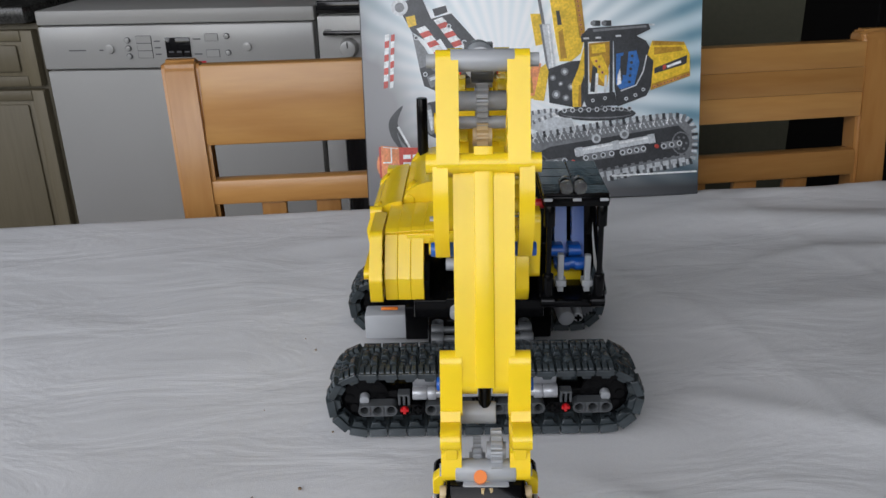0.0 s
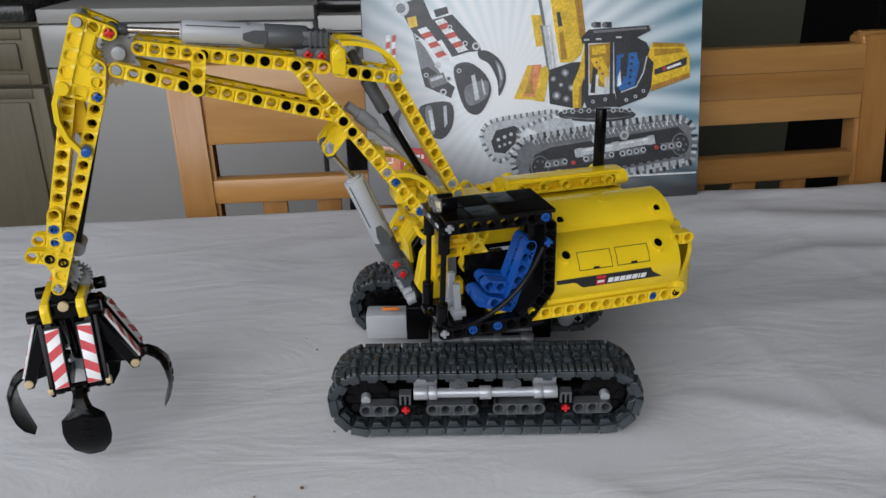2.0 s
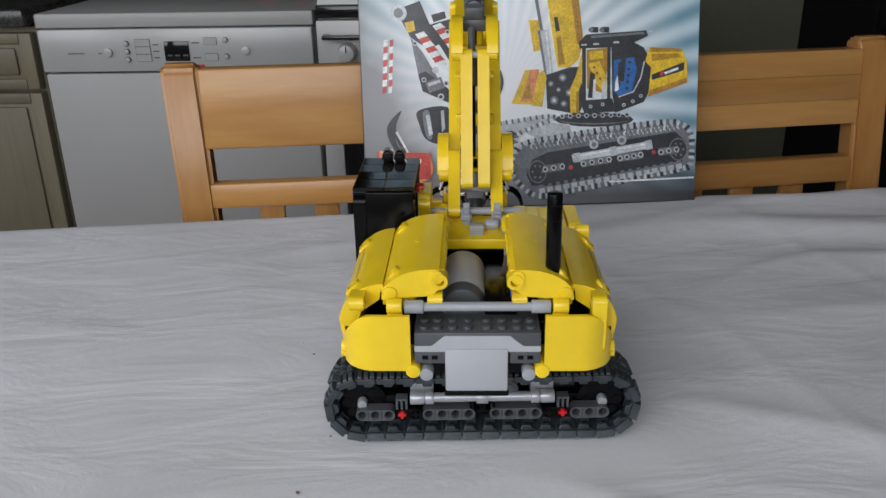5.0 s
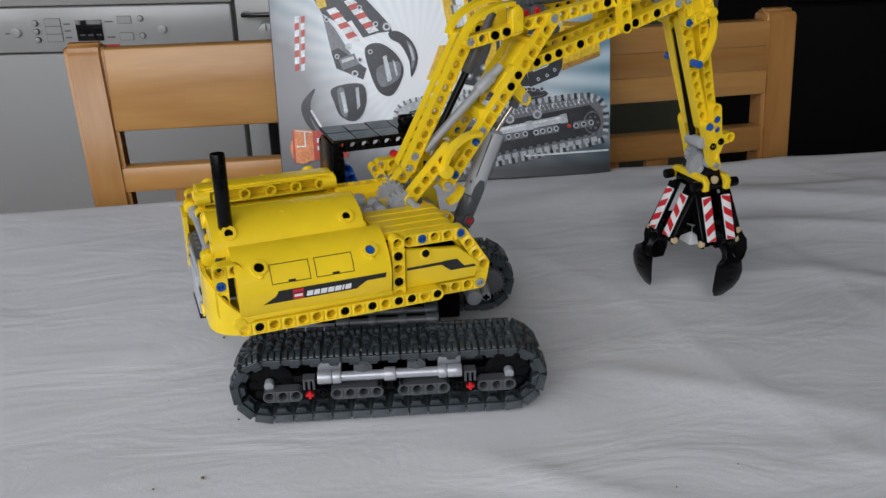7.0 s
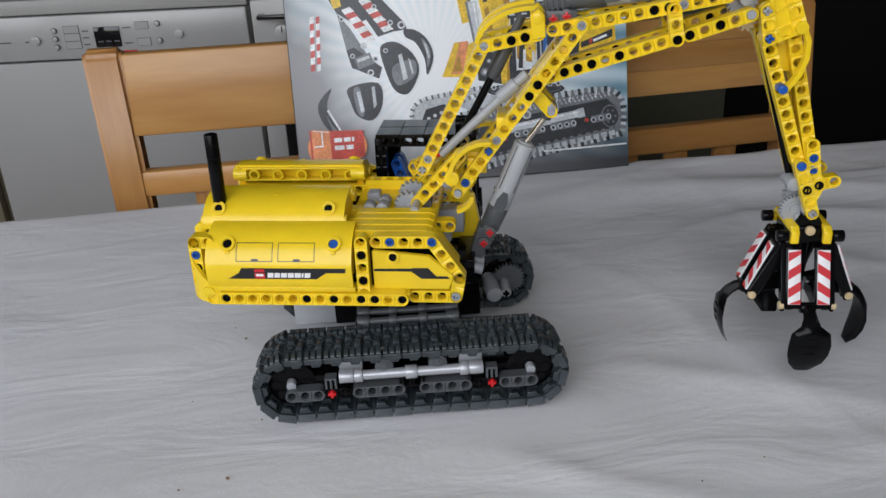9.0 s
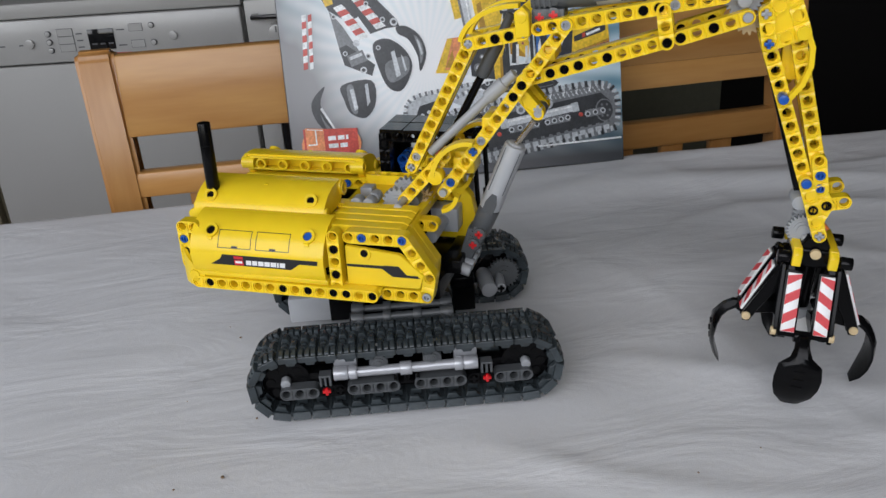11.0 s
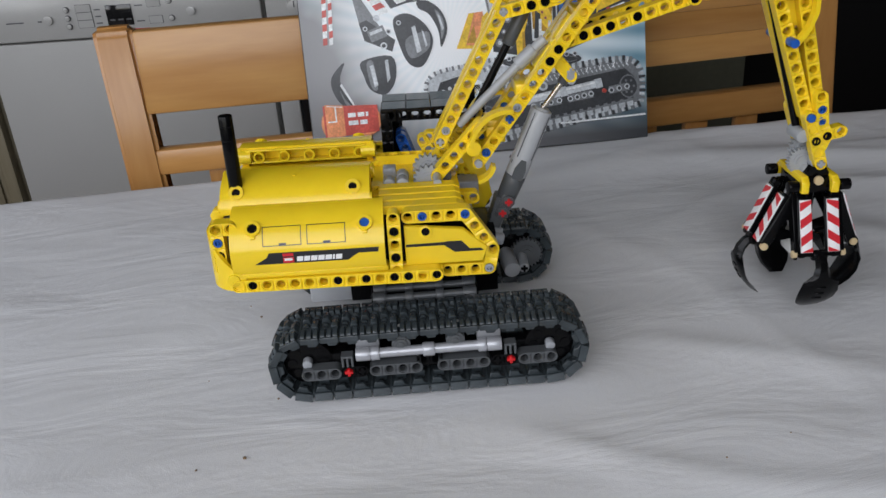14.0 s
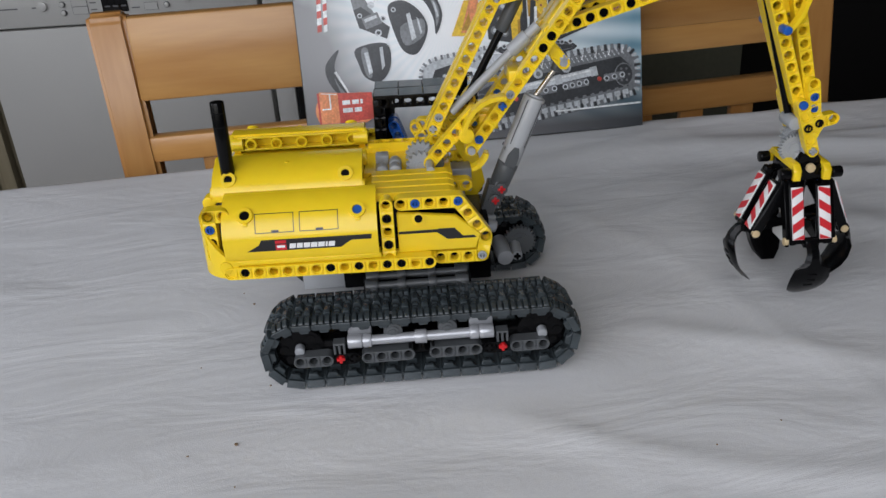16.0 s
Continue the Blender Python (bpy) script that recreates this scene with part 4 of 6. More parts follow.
def link_mesh():
    """One track link: x along the run, y across, z outwards; the pitch line at z = 0."""
    bm = box(-5.5, 5.5, -17.4, 17.4, -1.0, 1.3, 0.3, seg=1)
    for s in (-1, 1):
        prism([(s * 16.6, -1.2), (s * 17.7, -1.6), (s * 19.3, 2.9), (s * 17.6, 2.9)], -5.4, 5.4, "x", 0.25, bm)
        box(-3.2, 3.2, s * 7.2 - 1.6, s * 7.2 + 1.6, -5.2, -1.0, 0.5, bm, 1)
        prism([(-4.6, -1.0), (4.9, -1.0), (3.6, -4.6), (-1.2, -4.6), (-2.0, -2.6)], s * 13.9 - 1.9, s * 13.9 + 1.9, "y", 0.3, bm)
        for x in (-3.7, 0.0, 3.7):
            prism([(s * 9.0, 1.0), (s * 9.6, 4.3), (s * 12.2, 4.5), (s * 16.6, 3.7), (s * 17.4, 2.8), (s * 17.4, 1.0)], x - 1.35, x + 1.35, "x", 0.25, bm)
        prism([(s * -5.6, 1.0), (s * -4.5, 4.7), (s * -1.4, 4.7), (s * 0.2, 1.0)], s * 4.4 - 3.9, s * 4.4 + 3.9, "y", 0.3, bm)
        for y in (2.2, 6.4):
            prism([(s * 0.6, 1.0), (s * 1.6, 3.1), (s * 4.2, 3.1), (s * 5.3, 1.0)], s * y - 1.5, s * y + 1.5, "y", 0.2, bm)
    rod((5.6, -16.5, 0), (5.6, 16.5, 0), 1.5, seg=8, bm=bm)
    bmesh.ops.scale(bm, vec=(MM, MM, MM), verts=bm.verts)
    return finish(bm, TREAD)


LINK = link_mesh()


def track(y):
    """A crawler: two sprockets, side frame and a chain of links."""
    drive = new("crawler")
    n = 35
    per = 4 * AX + 2 * pi * R_PITCH
    bm = bmesh.new()
    frame_block = box(-AX - 6, AX + 6, -9, 9, 13, 27, 1.0, bm)
    base = part("crawler", frame_block, BLACK, excavator, "black crawler core inside the dark grey track", m=pose(0, y * MM, 0))
    bpy.data.objects.remove(drive)
    for k in range(n):
        s = (k + 0.3) * per / n
        if s < 2 * AX:
            x, z, a = -AX + s, Z_AXLE + R_PITCH, 0
        elif s < 2 * AX + pi * R_PITCH:
            a = -(s - 2 * AX) / R_PITCH
            x, z = AX + R_PITCH * sin(-a), Z_AXLE + R_PITCH * cos(a)
        elif s < 4 * AX + pi * R_PITCH:
            a = pi
            x, z = AX - (s - 2 * AX - pi * R_PITCH), Z_AXLE - R_PITCH
        else:
            a = pi - (s - 4 * AX - pi * R_PITCH) / R_PITCH
            x, z = -AX + R_PITCH * sin(-a), Z_AXLE + R_PITCH * cos(a)
        part("track_link", LINK, TREAD, base, m=pose(x * MM, 0, z * MM, 0, math.degrees(-a), 0))
    for x in (-AX, AX):
        w = bmesh.new()
        for s in (-1, 1):
            rod((x, s * 6.5, Z_AXLE), (x, s * 9.5, Z_AXLE), 14.6, bm=w, seg=32, bevel=0.6)
            for k in range(8):
                a = 2 * pi * k / 8
                rod((x + 9.5 * cos(a), s * 9.4, Z_AXLE + 9.5 * sin(a)), (x + 9.5 * cos(a), s * 10.1, Z_AXLE + 9.5 * sin(a)), 2.9, seg=12, bm=w)
        rod((x, -10, Z_AXLE), (x, 10, Z_AXLE), 5, bm=w)
        part("sprocket", w, BLACK, base)
    for x in (-16, 16):
        w = rod((x, -14, 32.8), (x, 14, 32.8), 5.6, seg=24, bevel=0.4)
        for s in (-1, 1):
            rod((x, s * 13.5, 32.8), (x, s * 14.6, 32.8), 3.9, seg=20, bm=w, bevel=0.3)
            rod((x, s * 14.4, 32.8), (x, s * 15.2, 32.8), 2.2, seg=16, bm=w, bevel=0.2)
        part("roller", w, DARK, base)
    return base


def side_frame(base, s):
    """Grey beams, tubes and pins on the outer side (s = -1 towards -y)."""
    yo = s * 14.2
    for x0, x1 in ((-72, -56), (-32, -8), (8, 32), (56, 72)):
        b = beam(base, (x0, 18.8), (x1, 18.8), yo, DARK, "frame_beam")
    beam(base, (-48, 18.8), (-40, 18.8), yo - s * 0.6, BLACK, "frame_beam")
    beam(base, (40, 18.8), (48, 18.8), yo - s * 0.6, BLACK, "frame_beam")
    beam(base, (-4, 23.2), (4, 23.2), yo - s * 1.2, BLACK, "frame_beam", n=2)
    for x in (-48, 48):
        pin(base, x, yo + s * 2.9, 18.8, RED, s, True, 0.2, 0)
        pin(base, x + (8 if x < 0 else -8), yo + s * 2.6, 18.8, BLACK, s, True)
        c = bmesh.new()
        for k in range(3):
            box(x - 3.6 + k * 2.8, x - 2.2 + k * 2.8, yo - 3.6, yo + 3.6, 22.5, 29.5, 0.25, c, 1)
        box(x - 3.6, x + 3.4, yo - 3.4, yo + 3.4, 28.2, 29.6, 0.25, c, 1)
        part("clip", c, DARK, base)
    t = rod((-42, yo, 28.6), (42, yo, 28.6), 3.0, seg=18)
    for x0, x1, r in ((-43, -34.5, 4.1), (34.5, 43, 4.1), (-34, -29, 4.2), (29, 34, 4.2), (-3.5, 3.5, 4.2)):
        rod((x0, yo, 28.6), (x1, yo, 28.6), r, seg=18, bm=t, bevel=0.4)
    for x0, x1 in ((-43, -29), (29, 43)):
        box(x0, x1, yo - s * 7.6 - 3, yo - s * 7.6 + 6, 27, 36, 0.6, t)
    part("cross_tube", t, SILVER, base, "pearl grey tube with collars")
    for x in (-15.5, 16.5):
        g = rod((x, yo - s * 4, 38.2), (x, yo - s * 7, 38.2), 5.2, bevel=0.5)
        part("roller", g, LIGHT, base)
    for x in (-AX, AX):
        part("axle_bush", rod((x, yo - s * 4.5, Z_AXLE + 1.6), (x, yo + s * 0.5, Z_AXLE + 1.2), 2.9, bevel=0.4), LIGHT, base)


front_track = track(-63.5)
side_frame(front_track, -1)
rear_track = track(65.5)
side_frame(rear_track, 1)


def chassis():
    """The black middle of the undercarriage with the turntable ring."""
    bm = box(-34, 34, -50, 50, 26, 40, 1.0)
    box(-22, 22, -24, 24, 38, 49, 1.0, bm)
    c = part("chassis", bm, BLACK, excavator, "black undercarriage frame between the tracks")
    for x in (-28, 28):
        for y0, y1 in ((-50, -20), (20, 50)):
            flat_beam(c, y0, y1, x, 42, DARK, "cross_beam", "y", "z")
    for y in (-42, -30, 32, 42):
        t = rod((-30, y, 45), (30, y, 45), 2.4)
        for x0, x1 in ((-32, -24), (-12, -7), (7, 12), (24, 32)):
            rod((x0, y, 45), (x1, y, 45), 3.8, bm=t, bevel=0.4)
        part("cross_tube", t, SILVER if y > 31 else DARK, c)
    ring = rod((0, 0, 49), (0, 0, 53.5), 27, seg=56, bevel=0.6)
    rod((0, 0, 53.5), (0, 0, 57), 25, seg=56, bm=ring)
    part("turntable", ring, DARK, c, "dark grey toothed turntable ring")
    # the drive motor seen through the far track's end, and the final gears
    for sx in (-1, 1):
        m = box(sx * 62 - 19, sx * 62 + 19, 27, 44, 8, 27, 1.5)
        if sx < 0:
            part("motor", m, PALE, c, "pale grey motor block")
        else:
            m.free()
        m = box(sx * 44 - 8, sx * 44 + 8, 25, 46, 8, 34, 1.0)
        part("bracket", m, BLACK, c)
    part("clip", box(-69, -57, 28, 30, 30.5, 32.6, 0.4), ORANGE, c)
    gear(c, (75, 45.0, 26.0), 11.8, 4, 24, DARK)
    part("bush", rod((71.5, 44, 24), (71, 26, 23), 3.6, bevel=0.5), LIGHT, c)
    pin(c, 71, 25.6, 23, BLACK, -1, True)
    bm = rod((60, 46, 26), (62, 20, 25), 5.6, seg=24, bevel=0.8)
    part("drive_tube", bm, LIGHT, c, "light grey drive tube")
    return c


chassis()


# ------------------------------------------------------------------ superstructure
def deck():
    bm = box(-96, 30, -30, 30, 58, 66, 1.0)
    box(-30, 40, -40, 40, 60, 72, 1.0, bm)
    box(-92, -34, -26, 26, 66, 88, 1.5, bm)
    box(-96, 0, -62, -32, 75, 90, 1.0, bm)
    box(-96, -8, 32, 62, 75, 90, 1.0, bm)
    return part("superstructure", bm, BLACK, excavator, "turning upper works with yellow engine covers, black cab and boom")


top = deck()
MOVING = [top]


def side_fairing(s, u0, u1):
    """The curved lower engine cover, on the side s, with its printed stripe."""
    line = [(s * 70.5, 81.5), (s * 72.5, 84)] + [(s * 73.5, 89)] + arc(s * 50, 92, s * 24.5, 24, 8, 90, 12)
    if s > 0:
        line = line[::-1]
    bm = shell(line, -2.2, u0, u1)
    for u in (u0 + 0.1, u1 - 3.1):
        rib = arc(s * 50, 92, s * 23.5, 23, 0, 88, 10) + [(s * 52, 107), (s * 62, 100), (s * 66, 90)]
        prism(rib, u, u + 3, "x", 0, bm)
    f = part("engine_cover", bm, YELLOW, top, "curved yellow side cover with black stripe sticker")
    for u in (u0 + 13, u1 - 10.5):
        a = radians(44)
        p = Vector((u, s * (50 + 24.6 * cos(a)), 92 + 24.1 * sin(a)))
        nrm = Vector((0, s * cos(a), sin(a)))
        b = collar(4.5, 2.8, 4.4, 22)
        box(-1.5, 1.5, -2, 1.3, -6.0, -4.0, 0.5, b)
        part("boss", b, YELLOW, f, m=Matrix.Translation((p - nrm * 0.9) * MM) @ nrm.to_track_quat("Y", "Z").to_matrix().to_4x4())
        part("pin_hole", rod(p - nrm * 2.0, p + nrm * 0.25, 2.75, seg=14), BLACK if (u < u0 + 20 or s > 0) else BLUE, f)
    # printed stripe, badge and hatches, laid on the curved face
    def on(u, t, lift=0.12):
        """u along, t up the curved face in millimetres from its foot."""
        r = 24.5
        a = max(t - 5.0, 0) / r + radians(8)
        if t < 5.0:
            return Vector((u, s * (73.5 + (0.8 * t / 5) + lift), 89 + t))
        return Vector((u, s * (50 + (r + lift) * cos(a)), 92 + (24 + lift) * sin(a)))

    def decal(name, pts, mat, lift):
        b = bmesh.new()
        cols = 5
        rows = []
        for (ua, ta), (ub, tb) in pts:
            rows.append([(b.verts.new(on(ua + (ub - ua) * k / cols, ta + (tb - ta) * k / cols, lift)), b.verts.new(on(ua + (ub - ua) * k / cols, ta + (tb - ta) * k / cols, lift - 0.6))) for k in range(cols + 1)])
        for r0, r1 in zip(rows, rows[1:]):
            for k in range(cols):
                b.faces.new((r0[k][0], r0[k + 1][0], r1[k + 1][0], r1[k][0]))
                b.faces.new((r0[k][1], r1[k][1], r1[k + 1][1], r0[k + 1][1]))
        part(name, b, mat, f)

    c = (u0 + u1) / 2
    d = 1 if s < 0 else -1
    U = lambda x: c + d * x
    for pts in ([((c - 30, 0.5), (c + 22, 0.5)), ((c - 25, 3.5), (c + 26, 3.5)), ((c - 23, 4.8), (c + 28, 4.8)), ((c - 21.5, 6.2), (c + 30, 6.2))],
                [((c + 27.5, 4.8), (c + 39, 4.8)), ((c + 29.5, 6.2), (c + 39.5, 6.2))]):
        decal("stripe", pts, PRINT_BLACK, 0.15)
    decal("badge", [((U(-14), 0.9), (U(-8), 0.9)), ((U(-14), 3.2), (U(-8), 3.2)), ((U(-14), 5.6), (U(-8), 5.6))], PRINT_RED, 0.3)
    decal("badge_mark", [((U(-13.2), 2.4), (U(-8.8), 2.4)), ((U(-13.2), 4.0), (U(-8.8), 4.0))], PRINT_WHITE, 0.4)
    for k, wide in enumerate((3.4, 3.2, 3.5, 3.5, 3.6, 1.1, 3.4)):
        x = (-6.6, -2.6, 1.2, 5.2, 9.2, 13.3, 15.0)[k]
        decal("word_mark", [((U(x), 1.6), (U(x + wide), 1.6)), ((U(x + 0.3), 3.2), (U(x + 0.3 + wide), 3.2)), ((U(x + 0.6), 4.8), (U(x + 0.6 + wide), 4.8))], PRINT_WHITE, 0.3)
    for x0 in (-24.5, 0.0):
        x1 = x0 + 21.5
        for a, b, t0, t1 in ((x0, x1, 10, 10.45), (x0, x1, 21, 21.45), (x0, x0 + 0.45, 10, 21.4), (x1 - 0.45, x1, 10, 21.4), (x0 + 9, x0 + 13, 10.4, 11.6)):
            decal("hatch_line", [((U(a), t0), (U(b), t0)), ((U(a), (t0 + t1) / 2), (U(b), (t0 + t1) / 2)), ((U(a), t1), (U(b), t1))], PRINT_BLACK, 0.16)
    return f


def top_fairing(s, u0, u1):
    """The half-round upper cover with a row of holes in its inner edge."""
    cx, cw = s * 24, 112
    line = [(s * 50, 110.5)] + arc(cx, cw, s * 26, 15.5, 6, 100, 14)
    if s > 0:
        line = line[::-1]
    bm = shell(line, -2.2, u0, u1)
    for u in (u0 + 0.05, u1 - 4.05):
        rib = arc(cx, cw, s * 25, 14.8, 4, 100, 10) + [(s * 20.2, cw + 4), (s * 24, cw + 0.5), (s * 46, cw - 0.8)]
        prism(rib, u, u + 4, "x", 0, bm)
    f = part("engine_cover", bm, YELLOW, top, "half-round yellow upper engine cover")
    lo, hi = sorted((s * 24.0, s * 25.0))
    web = box(u0 + 4, u1 - 4, lo, hi, 117.4, 126.0, 0.2)
    lo, hi = sorted((s * 17.2, s * 24.6))
    box(u0 + 4, u1 - 4, lo, hi, 117.0, 118.2, 0.3, web)
    box(u0 + 4, u1 - 4, lo, hi, 124.8, 126.0, 0.3, web)
    part("edge_channel", web, YELLOW, f)
    for k in range(5):
        part("edge_ring", collar(3.7, 2.5, 4.6), YELLOW, f, m=pose((u0 + 12 + 16 * k) * MM, s * 18.9 * MM, 0.1213))
    for u in (u0 - 2, u1 - 7):
        part("end_tube", collar(4.3, 2.4, 9.0, 20), YELLOW, f, m=pose((u + 4.5) * MM, s * 19.4 * MM, 0.1213, 0, 0, 90))
    for u in (u0 + 9.5, u1 - 9.5):
        a = radians(38)
        p = Vector((u, cx + s * 26 * cos(a), cw + 15.5 * sin(a)))
        nrm = Vector((0, s * cos(a), sin(a)))
        b = collar(4.3, 2.4, 4.4, 22)
        box(-1.5, 1.5, -2, 1.3, -5.8, -3.8, 0.5, b)
        part("boss", b, YELLOW, f, m=Matrix.Translation((p - nrm * 0.9) * MM) @ nrm.to_track_quat("Y", "Z").to_matrix().to_4x4())
        # a black disc stands for the shaded recess of the hole
        part("pin_hole", rod(p - nrm * 2, p + nrm * 0.25, 2.35, seg=14), BLACK, f)
    for u in (u0 - 1.2, u1 - 1.0):
        for a in (12, 98):
            p = (cx + s * 22 * cos(radians(a)), cw + 11.5 * sin(radians(a)))
            part("pin_socket", rod((u, *p), (u + 2.4, *p), 3.7, seg=16, bevel=0.3), YELLOW, f)
    part("mould_mark", rod((u0 + 42, cx + s * 9, cw + 12), (u0 + 42, cx + s * 9.2, cw + 14.9), 1.2, seg=10), YELLOW, f)
    return f


def rear_corner(s):
    """The tall rounded rear corner panel on the side s."""
    line = [(-98, s * 72.6)] + [(-101 - 19 * sin(radians(a)), s * (53.6 + 19 * cos(radians(a)))) for a in range(0, 91, 10)] + [(-120, s * 35)]
    bm = bmesh.new()
    high = [82, 84, 86, 89, 92, 95.5, 99, 102, 104, 105, 105, 105]
    rows = []
    for k, (u, v) in enumerate(line):
        q = Vector(line[min(k + 1, len(line) - 1)]) - Vector(line[max(k - 1, 0)])
        inward = Vector((-q.y, q.x)).normalized() * (2.4 * s)
        rows.append([bm.verts.new(c) for c in ((u, v, 73), (u, v, high[k]), (u + inward.x, v + inward.y, high[k]), (u + inward.x, v + inward.y, 73))])
    for r0, r1 in zip(rows, rows[1:]):
        for k in range(4):
            bm.faces.new((r0[k], r0[(k + 1) % 4], r1[(k + 1) % 4], r1[k]))
    bm.faces.new(rows[0]), bm.faces.new(rows[-1][::-1])
    tops = [(-119.5, s * 35), (-119.5, s * 53.6), (-114, s * 66.5), (-101, s * 72), (-98, s * 72), (-98, s * 35)]
    prism(tops, 73.2, 77, "z", 0.4, bm)
    p = part("rear_corner", bm, YELLOW, top, "rounded yellow rear corner panel")
    for w in (77, 101, 109):
        part("boss", rod((-115, s * 39, w), (-115, s * 47, w), 3.8, bevel=0.3), YELLOW, p)
    flat_beam(p, -112, -104, s * 63, 109, YELLOW, "beam")
    if s < 0:
        beam(p, (-112, 109), (-112, 85), s * 63, YELLOW)
        pin(p, -112, s * 66, 101, BLUE, s, False)
        pin(p, -112, s * 66, 93, BLACK, s, False)
    part("boss", rod((-105, s * 69, 80), (-105, s * 73.4, 80), 3.6, bevel=0.3), YELLOW, p)
    return p


def shoulders():
    """Yellow ledges, long sill beams and inner rails of the engine bay."""
    for s, u1 in ((-1, 9), (1, -9)):
        n = round((u1 + 103) / 8)
        flat_beam(top, -103, u1, s * 70, 76.4, YELLOW, "sill_beam")
        for k in range(n + 1):
            if (s < 0 and k in (1, 7, 9, 11, 12, 14)) or (s > 0 and k in (0,)):
                pin(top, -103 + k * 8, s * 72.2, 76.4, BLACK, s)
            if s > 0 and k == 2:
                pin(top, -103 + k * 8, s * 72.2, 76.4, BLUE, s)
        part("ledge", box(-106, -18, min(s * 43, s * 50), max(s * 43, s * 50), 105, 111.5, 0.5), YELLOW, top)
        for u in (-100, -62, -30):
            part("clip", box(u - 4, u + 4, min(s * 46.5, s * 51), max(s * 46.5, s * 51), 111, 114.5, 0.8), YELLOW, top)
        flat_beam(top, -110, -14, s * 22, 110, YELLOW, "inner_rail")
        for k in (1, 3, 6, 9):
            pin(top, -110 + 8 * k, s * 18.6, 110, BLUE if k in (1, 9) else BLACK, -s)
        flat_beam(top, -104, -24, s * 36, 107, YELLOW, "inner_rail", "x", "z")


for side in (-1, 1):
    part("sill_plate", box(-104, 10 if side < 0 else -8, min(side * 62.5, side * 66), max(side * 62.5, side * 66), 73, 81, 0.4), YELLOW, top)
    part("foot_strip", box(-106, -18, min(side * 64, side * 72.5), max(side * 64, side * 72.5), 80.6, 83.6, 0.6), YELLOW, top)
shoulders()
side_fairing(-1, -104.5, -19)
side_fairing(1, -103.5, -20)
top_fairing(-1, -112, -26.5)
top_fairing(1, -111, -27)
for side in (-1, 1):
    rear_corner(side)

pipe = rod((-103.2, -39.6, 117), (-103, -39.3, 166), 4.0, seg=20, bevel=0.6)
for w in (128, 136, 144, 152, 160):
    rod((-103.1, -39.5, w - 0.3), (-103.1, -39.5, w + 0.3), 4.06, seg=20, bm=pipe)
part("exhaust_pipe", pipe, BLACK, top, "upright black exhaust pipe")


def battery_box():
    bm = box(-119, -74, -33, 33, 84, 95, 0.8)
    b = part("battery_box", bm, DARK, top, "grey battery box hung at the back")
    part("lower_case", box(-121, -76, -16, 17, 61, 86, 1.0), PALE, b, "light grey lower case")
    part("base_plate", box(-121.5, -76, -16.5, 17.5, 58.5, 61, 0.5), BLACK, b)
    for s in (-1, 1):
        part("side_case", box(-119.5, -78, min(s * 17, s * 33), max(s * 17, s * 33), 77, 84, 0.8), DARK, b)
        part("stripe", prism([(s * 33, 84.2), (s * 33, 87.5), (s * 24, 87.5), (s * 17, 93.5), (-s * 0.01, 93.5), (-s * 0.01, 84.2)], -119.6, -118.8, "x", 0.1), PALE, b)
        for u in (-114, -106):
            for v in (5, 13, 21, 28):
                part("stud", rod((u, s * v, 95), (u, s * v, 96.8), 2.4, seg=14, bevel=0.25), DARK, b)
        part("bush", rod((-121, s * 27, 71), (-113, s * 27, 71), 3.6, bevel=0.4), LIGHT, b)
        part("bush", rod((-121, s * 34, 73), (-108, s * 34, 73), 3.9, bevel=0.4), YELLOW, b)
        for k in range(2):
            part("slot", box(-120.2, -119.3, s * 25 - 4 + k * 5, s * 25 - 1 + k * 5, 80, 82, 0), BLACK, b)
    return b


battery_box()
bar = rod((-113, -38, 107.4), (-113, 38, 107.4), 2.5)
for v0, v1 in ((-38, -28), (28, 38)):
    rod((-113, v0, 107.4), (-113, v1, 107.4), 3.6, bm=bar, bevel=0.4)
part("rear_bar", bar, LIGHT, top, "light grey cross bar")


def engine_bay():
    """Gears, motor and wiring between the covers."""
    m = rod((-88, 8, 98), (-44, 8, 98), 13, seg=24, bevel=2)
    part("motor", m, PALE, top, "pale grey motor between the covers")
    part("motor_cap", rod((-96, 8, 98), (-88, 8, 98), 11, 13, seg=24, bevel=1), DARK, top)
    part("floor_plate", box(-98, -30, -24, 24, 88, 92, 0.6), BLACK, top)
    part("cable_block", box(-98, -66, -22, -4, 92, 104, 2), BLACK, top)
    part("deck_plate", box(-27, 26, -44, 26, 104, 110.5, 0.8), YELLOW, top, "yellow plate round the grey gears")
    for v in (22,):
        flat_beam(top, -22, 18, v, 113, YELLOW, "deck_beam", "x", "z")
    for u, v in ((-8, -20), (-16, -20), (-8, -10)):
        part("bush", rod((u, v - 4, 113), (u, v + 4, 113), 3.8, bevel=0.5), LIGHT, top)
    part("clutch", box(-20, -12, -5, 4, 110, 116.5, 0.8), LIGHT, top)
    gear(top, (8, -14, 112), 9.5, 4, 16, LIGHT)
    gear(top, (8, 6, 112), 9.5, 4, 16, LIGHT)
    for v in (-10, 10):
        part("bush", rod((18, v - 5, 113), (18, v + 5, 113), 4.0, bevel=0.5), DARK, top)
        gear(top, (20, v * 0.5, 108), 6.2, 4, 12, TAN)
    part("cross_axle", rod((13, -30, 114.6), (13, 30, 114.6), 2.4), LIGHT, top)


engine_bay()


